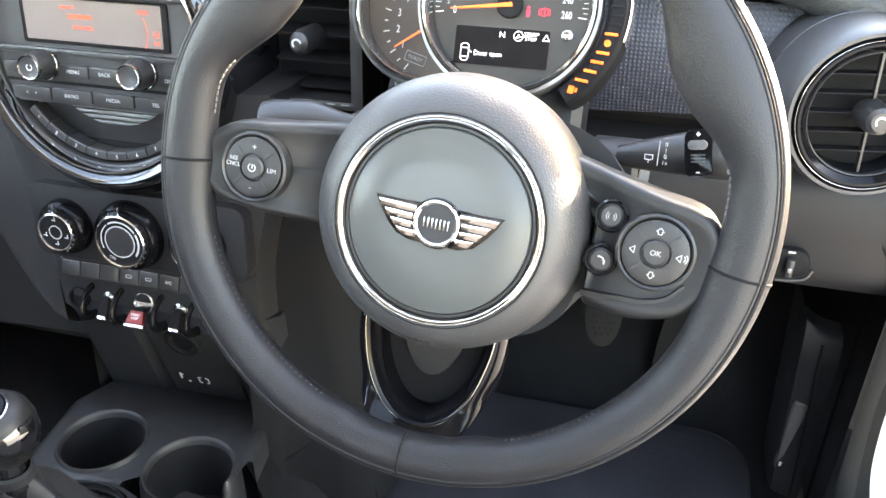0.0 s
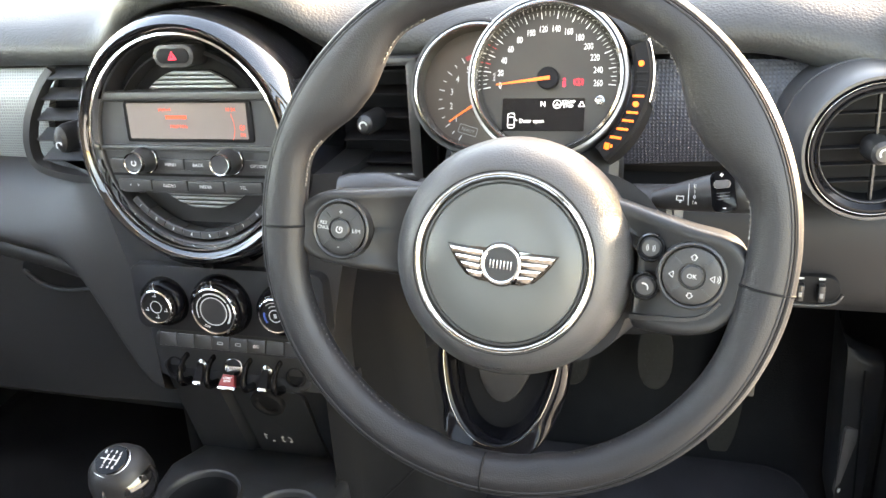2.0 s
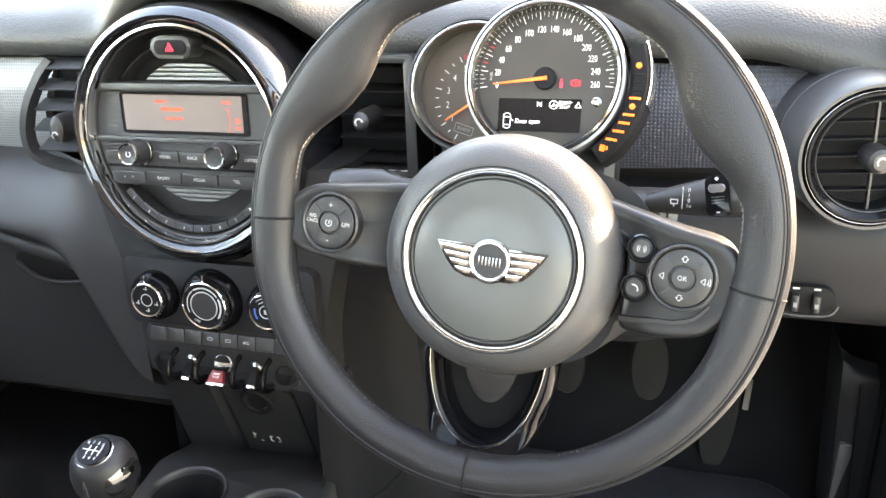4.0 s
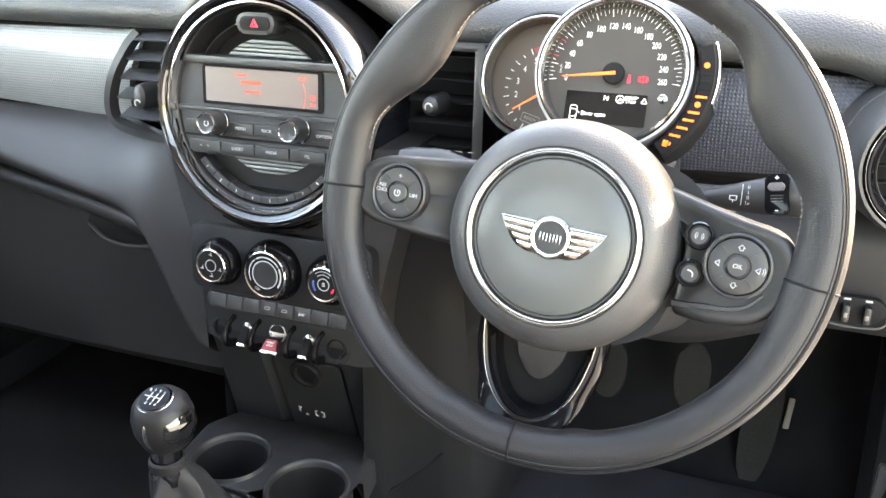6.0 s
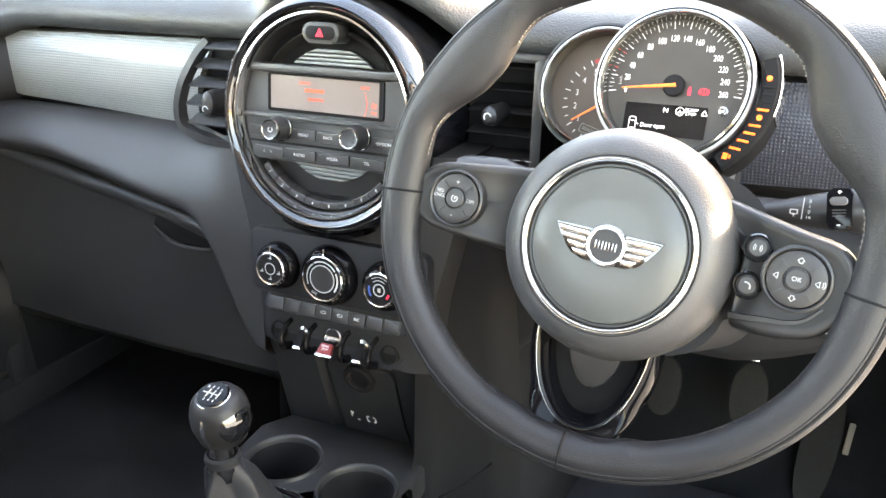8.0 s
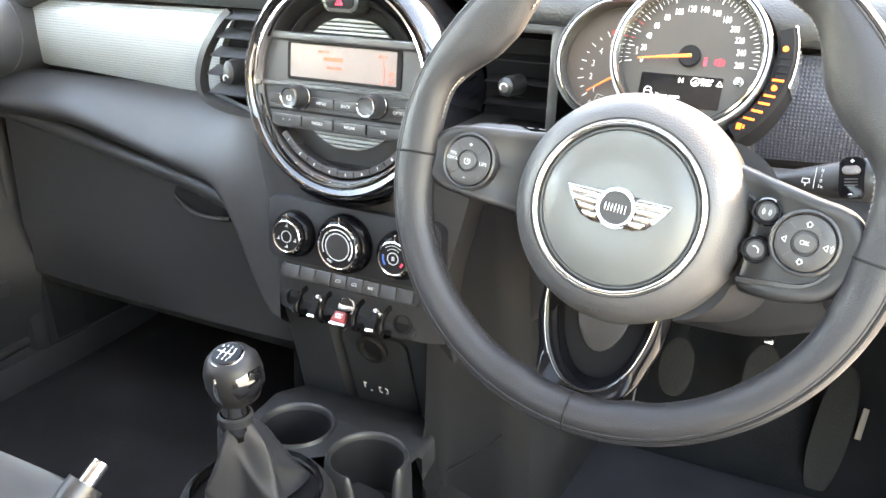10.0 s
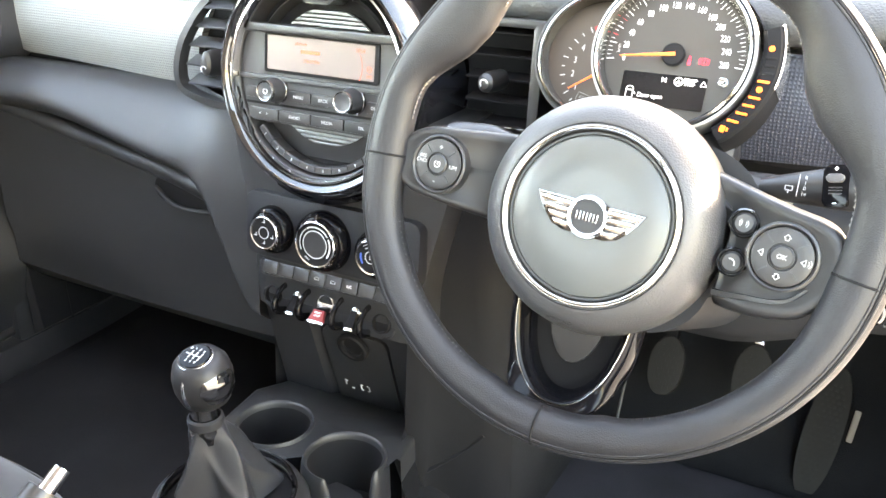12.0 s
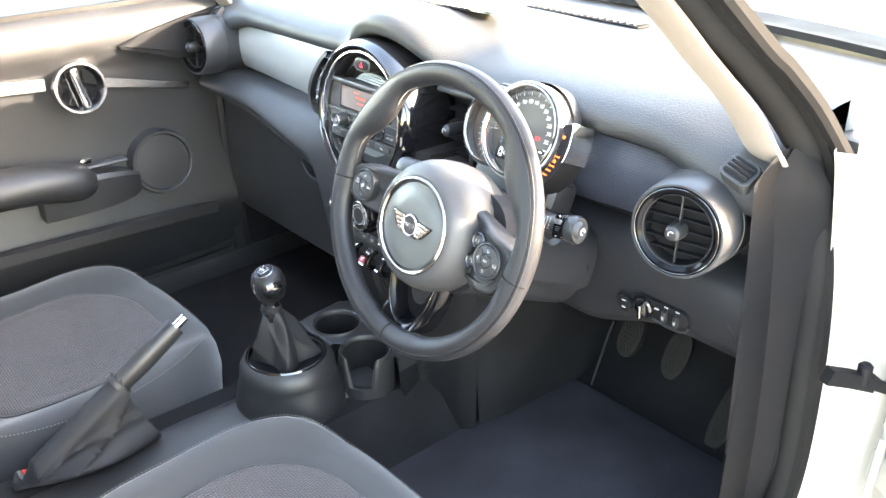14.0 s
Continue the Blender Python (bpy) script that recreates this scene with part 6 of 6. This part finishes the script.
# ---- seats ----
def seat(cx, name_label):
    s = thing("car_seat", Matrix.Translation((cx, 0, 0)), name_label, "car seat", "front seats")

    def skin(scale, lift, z_low, front):
        """Rounded cushion shape by rows from the rim to the crown."""
        out = []
        for q in range(72):
            a = 2 * math.pi * q / 72
            ca, sa = math.cos(a), math.sin(a)
            p = 2.6
            r = (abs(ca) ** p + abs(sa) ** p) ** (-1 / p)
            out.append((0.265 * r * ca * scale, -0.275 + 0.27 * r * sa * scale + front))
        return out

    def height(x, y):
        """Cushion top: raised bolsters, falling front edge."""
        b = 0.030 * smoothstep(0.13, 0.215, abs(x))
        return 0.405 + b + 0.018 * smoothstep(-0.30, -0.10, y) - 0.035 * smoothstep(-0.075, 0.0, y) ** 2

    rings = []
    for sc, dz in ((0.93, -0.14), (0.985, -0.10), (1.0, -0.055), (0.985, -0.022), (0.955, -0.006), (0.92, 0.0), (0.80, 0.0), (0.66, 0.0)):
        o = skin(sc, 0, 0, 0)
        rings.append([(x, y, (height(x, y) if dz > -0.03 else 0.40) + dz) for x, y in o])
    side = part("cushion", grid(rings, True, False), SIDECLOTH, s, "anthracite cloth cushion bolsters", 70)
    rings = []
    for sc in (0.665, 0.655, 0.60, 0.45, 0.25, 0.05):
        rings.append([(x * 1.0, y + 0.0, height(x, y) + (0.0 if sc > 0.66 else (0.004 if sc > 0.62 else 0.008))) for x, y in skin(sc, 0, 0, 0)])
    part("centre_panel", grid(rings, True), FABRIC, s, "grey woven centre panel", 70)
    # sewn edges
    o = skin(0.955, 0, 0, 0)
    pts = [Vector((x, y, height(x, y) - 0.003)) for x, y in o]
    dash_ = []
    for i, p in enumerate(pts):
        if not -0.50 < p.y:
            continue
        q = pts[(i + 1) % len(pts)]
        n = max(2, int((q - p).length / 0.005))
        for k in range(n):
            c = p.lerp(q, (k + 0.5) / n)
            d = (q - p).normalized()
            b = box(0.0030, 0.0011, 0.0011, 0)
            b.transform(Matrix.Translation(c) @ Euler((0, 0, math.atan2(d.y, d.x))).to_matrix().to_4x4())
            dash_.append(b)
    part("stitching", joined(*dash_), THREAD, side, "pale contrast stitching", 0)
    part("panel_seam", sweep([(x, y, height(x, y) + 0.002) for x, y in skin(0.663, 0, 0, 0)], circle(0.0020, 6), True), SIDECLOTH, side)
    part("base", box(0.40, 0.42, 0.11, 0.02, at=(0, -0.29, 0.30)), PLASTIC, s, "black seat base")
    rings = []
    for k in range(12):
        u = k / 11
        y, z, w = -0.54 - 0.26 * u, 0.40 + 0.60 * u, 0.25 - 0.05 * u ** 2
        t = 0.055 * math.sin(math.pi * (0.25 + 0.65 * u)) + 0.01
        rings.append([(w * math.copysign(abs(math.cos(a)) ** 0.5, math.cos(a)), y + t * math.copysign(abs(math.sin(a)) ** 0.6, math.sin(a)), z) for a in [2 * math.pi * i / 36 for i in range(36)]])
    part("backrest", grid(rings, True), SIDECLOTH, s, "", 60)
    return s


front = seat(0.350, "grey woven car seat with pale contrast stitching")
copy_thing(front, Matrix.Translation((-0.375, 0, -0.020)))


# ---- pedals, mat and footwell ----
def pedal(x, y, z, w, h, lean, label, spin=0.0):
    p = thing("pedal", facing(x, y, z, lean, 0, spin), label, "pedal", "pedals")
    o = [(w * math.copysign(abs(math.cos(a)) ** 0.9, math.cos(a)), h * math.copysign(abs(math.sin(a)) ** 0.9, math.sin(a))) for a in [2 * math.pi * i / 36 for i in range(36)]]
    pd = part("rubber_pad", slab(o, -0.008, 0.004, 0.003), PEDAL, p, "ribbed rubber pedal pad")
    n = 0
    for i in range(-6, 7):
        for j in range(-14, 15):
            px, py = i * 0.0075 + (j % 2) * 0.0037, j * 0.0075
            if (px / w) ** 2 + (py / h) ** 2 < 0.66 and n < 120:
                part("stud", box(0.0042, 0.0042, 0.002, 0.0, at=(px, py, 0.0045)), PEDAL, pd)
                n += 1
    part("arm", sweep(curve([(0, h * 0.2, -0.010), (0, h + 0.03, -0.02), (0, h + 0.12, -0.06)], 5), [(-0.006, -0.012), (0.006, -0.012), (0.006, 0.012), (-0.006, 0.012)]), DEEP, p)
    return p


pedal(0.305, 0.550, 0.396, 0.0235, 0.042, 30, "oval black rubber clutch pedal")
bp = pedal(0.421, 0.528, 0.420, 0.0235, 0.046, 30, "oval black rubber brake pedal")
part("bright_bolt", box(0.012, 0.008, 0.008, 0.002, at=(0.000, 0.051, 0.004)), SATIN, bp)
ac = pedal(0.518, 0.575, 0.340, 0.024, 0.092, 34, "long black rubber accelerator pedal", -6)
# added pale strip standing in for a sliver of sun beside the pedal
part("sun_sliver", box(0.008, 0.044, 0.010, 0.002, at=(0.033, 0.022, -0.006)), BEIGE, ac, "pale strip for a sliver of sunlight")
part("bright_clip", moved(box(0.013, 0.006, 0.004, 0.001), Matrix.Identity(4)), SATIN, thing("pedal_clip", facing(0.370, 0.640, 0.348, 30), "small bright metal clip behind the brake pedal", "clip"))
grip = thing("bonnet_release", pose(0.650, 0.405, 0.375, 10, 0, 0), "grey bonnet release handle beside the footwell", "bonnet release")
part("lever", box(0.016, 0.022, 0.12, 0.006), LEVER, grip)
part("symbol", box(0.008, 0.0012, 0.007, 0.0, at=(0, -0.0115, -0.045)), WHITE, grip)
wire = thing("cable", pose(0, 0, 0), "thin pale cable hanging in the footwell", "cable")
part("wire", sweep(curve([(0.255, 0.560, 0.400), (0.252, 0.545, 0.36), (0.250, 0.520, 0.29), (0.250, 0.512, 0.262)], 8), circle(0.0022, 8)), GREY, wire)
for cx, lab in ((0.400, "carpet mat in the driver's footwell, lightened for haze"), (-0.410, "carpet mat in the passenger footwell, darkened for shade")):
    mt = thing("floor_mat", Matrix.Translation((cx, 0.20, 0.268)), lab, "floor mat", "floor mats")
    # same mat twice: haze coloured into the driver's, shade into the passenger's
    part("mat_top", slab(rounded(0.44, 0.60, 0.06, 6), 0, 0.008, 0.004), MATPILE_HAZED if cx > 0 else CARPET, mt)
    part("edging", sweep([(x, y, 0.004) for x, y in rounded(0.44, 0.60, 0.06, 6)], circle(0.004, 8), True), MATPILE_HAZED if cx > 0 else CARPET, mt, "bound edge")

# ---- passenger door ----
pd = thing("door_2", pose(0, 0, 0), "dark passenger door trim with round chrome handle", "door", kind="structure")
rings = []
for k in range(25):
    y = 0.27 - 1.10 * k / 24
    prof = [(-0.735, 0.945), (-0.700, 0.942), (-0.672, 0.928), (-0.655, 0.900), (-0.655, 0.865), (-0.672, 0.835), (-0.690, 0.805), (-0.697, 0.74), (-0.697, 0.66), (-0.690, 0.60), (-0.672, 0.52), (-0.66, 0.46), (-0.675, 0.40), (-0.70, 0.33)]
    rings.append([(p.x, y, p.y) for p in curve([(a, b, 0) for a, b in prof], 3)])
part("trim", grid(rings, False), PLASTIC, pd, "dark moulded door trim", 50)
part("rim_lineskin", box(0.03, 1.10, 0.62, 0.01, at=(-0.76, -0.28, 0.61)), PAINT, pd)
hm = Matrix.Translation((-0.668, -0.052, 0.790)) @ Euler((0, radians(86), 0)).to_matrix().to_4x4()
hd = part("handle_ring", moved(lathe([(0.054, -0.02), (0.055, 0.004), (0.052, 0.010), (0.0475, 0.010), (0.046, 0.004)], 48), hm), SATIN, pd, "satin chrome handle ring")
part("handle_bowl", moved(lathe([(0.047, 0.006), (0.040, -0.012), (0, -0.016)], 40), hm), GLOSS, hd, "gloss black bowl")
part("handle_lever", moved(box(0.085, 0.016, 0.016, 0.006, 3), hm @ at(0, 0, 0.004, 10)), CHROME, hd, "chrome pull lever")
part("trim_spear", sweep(curve([(-0.690, -0.60, 0.830), (-0.684, -0.30, 0.818), (-0.682, -0.115, 0.806)], 6), [(-0.008, -0.014), (0.008, -0.012), (0.008, 0.012), (-0.008, 0.014)]), SATIN, pd, "satin silver trim spear")
part("trim_spear", sweep(curve([(-0.682, 0.005, 0.788), (-0.680, 0.06, 0.776), (-0.680, 0.12, 0.762), (-0.69, 0.19, 0.745)], 6), [(-0.006, -0.011), (0.006, -0.010), (0.006, 0.010), (-0.006, 0.011)], scale=lambda u: 1 - 0.4 * u), SATIN, pd)
sm = Matrix.Translation((-0.676, 0.092, 0.592)) @ Euler((0, radians(84), 0)).to_matrix().to_4x4()
sp = part("speaker", moved(lathe([(0.072, -0.03), (0.073, 0.010), (0.070, 0.020), (0.064, 0.020), (0.061, 0.012), (0, 0.016)], 48), sm), PLASTIC, pd, "round door speaker cover")
part("speaker_edge", moved(lathe([(0.0655, 0.018), (0.065, 0.0212), (0.0635, 0.0205)], 48), sm), SMOOTH, sp)
part("armrest", sweep(curve([(-0.650, -0.75, 0.640), (-0.632, -0.45, 0.635), (-0.630, -0.22, 0.628), (-0.640, -0.130, 0.610), (-0.665, -0.10, 0.595)], 6), [(0.05 * math.cos(q), 0.040 * math.sin(q)) for q in [2 * math.pi * i / 20 for i in range(20)]]), PLASTIC, pd, "padded dark armrest")
part("pull_shelf", sweep(curve([(-0.662, -0.180, 0.578), (-0.660, -0.06, 0.574), (-0.668, 0.03, 0.566)], 6), [(-0.030, -0.042), (0.030, -0.042), (0.034, 0.030), (0.026, 0.040), (-0.030, 0.040)], scale=lambda u: 1.0 - 0.5 * u ** 3), PLASTIC, pd, "dark shelf below the window switch")
part("pull_bar", sweep(curve([(-0.650, -0.135, 0.632), (-0.655, -0.07, 0.626), (-0.665, 0.01, 0.622)], 6), [(0.014 * math.cos(q), 0.006 * math.sin(q)) for q in [2 * math.pi * i / 12 for i in range(12)]]), GREY, pd, "grey window switch bar")
part("window_switch", moved(box(0.014, 0.022, 0.010, 0.003), Matrix.Translation((-0.655, -0.075, 0.640))), CHROME, pd, "small chrome window switch")
part("door_pocket", sweep(curve([(-0.655, -0.80, 0.490), (-0.640, -0.35, 0.485), (-0.642, 0.05, 0.470), (-0.66, 0.20, 0.455)], 6), [(-0.012, -0.012), (0.012, -0.012), (0.012, 0.012), (-0.012, 0.012)]), PLASTIC, pd)
part("mirror_corner", moved(slab([(0.040, -0.028), (0.150, -0.060), (0.27, -0.085), (0.27, 0.034), (0.18, 0.022), (0.090, 0.002), (0.034, -0.016)], -0.02, 0.004, 0.010, 4), Matrix(((0, 0, 1, -0.652), (1, 0, 0, 0.0), (0, 1, 0, 0.88), (0, 0, 0, 1)))), DEEP, pd, "black corner panel below the mirror")

# ---- outside: door mirror, yard wall and a bare sunlit hedge ----
mir = thing("door_mirror", pose(-0.93, 0.105, 0.960, 0, 0, 12), "black oval door mirror outside the window", "door mirror")
part("shell", moved(lathe([(0, 0.06), (0.05, 0.052), (0.085, 0.02), (0.092, -0.01), (0.085, -0.02), (0, -0.02)], 40), Euler((radians(-90), 0, 0)).to_matrix().to_4x4() @ Matrix.Diagonal((1, 0.7, 1, 1))), GLOSS, mir)
part("arm", sweep([(0.05, 0.01, -0.04), (0.17, 0.02, -0.07)], circle(0.02, 12)), GLOSS, mir)

# pale bare hedge and wall far beyond the yard
rnd = random.Random(4)
verts, faces = [], []
for k in range(5200):
    a = rnd.uniform(0, 1)
    c = Vector((2.2 + 9 * a + rnd.uniform(-0.5, 0.5), 9.0 - 3.0 * a + rnd.uniform(-0.5, 0.5), rnd.uniform(0.02, 1.0) ** 0.8 * (1.7 + 0.25 * math.sin(9 * a))))
    u = Vector((rnd.uniform(-1, 1), rnd.uniform(-1, 1), rnd.uniform(-1, 1))).normalized()
    w = u.orthogonal().normalized()
    l = rnd.uniform(0.05, 0.11)
    n = len(verts)
    verts += [c - u * l, c + w * l * 0.4, c + u * l, c - w * l * 0.4]
    faces.append((n, n + 1, n + 2, n + 3))
me = bpy.data.meshes.new("hedge")
me.from_pydata(verts, [], faces)
me.materials.append(HEDGE)
tagged(new("hedge", me), "sunlit garden hedge beyond the yard", "hedge", "", "stuff")
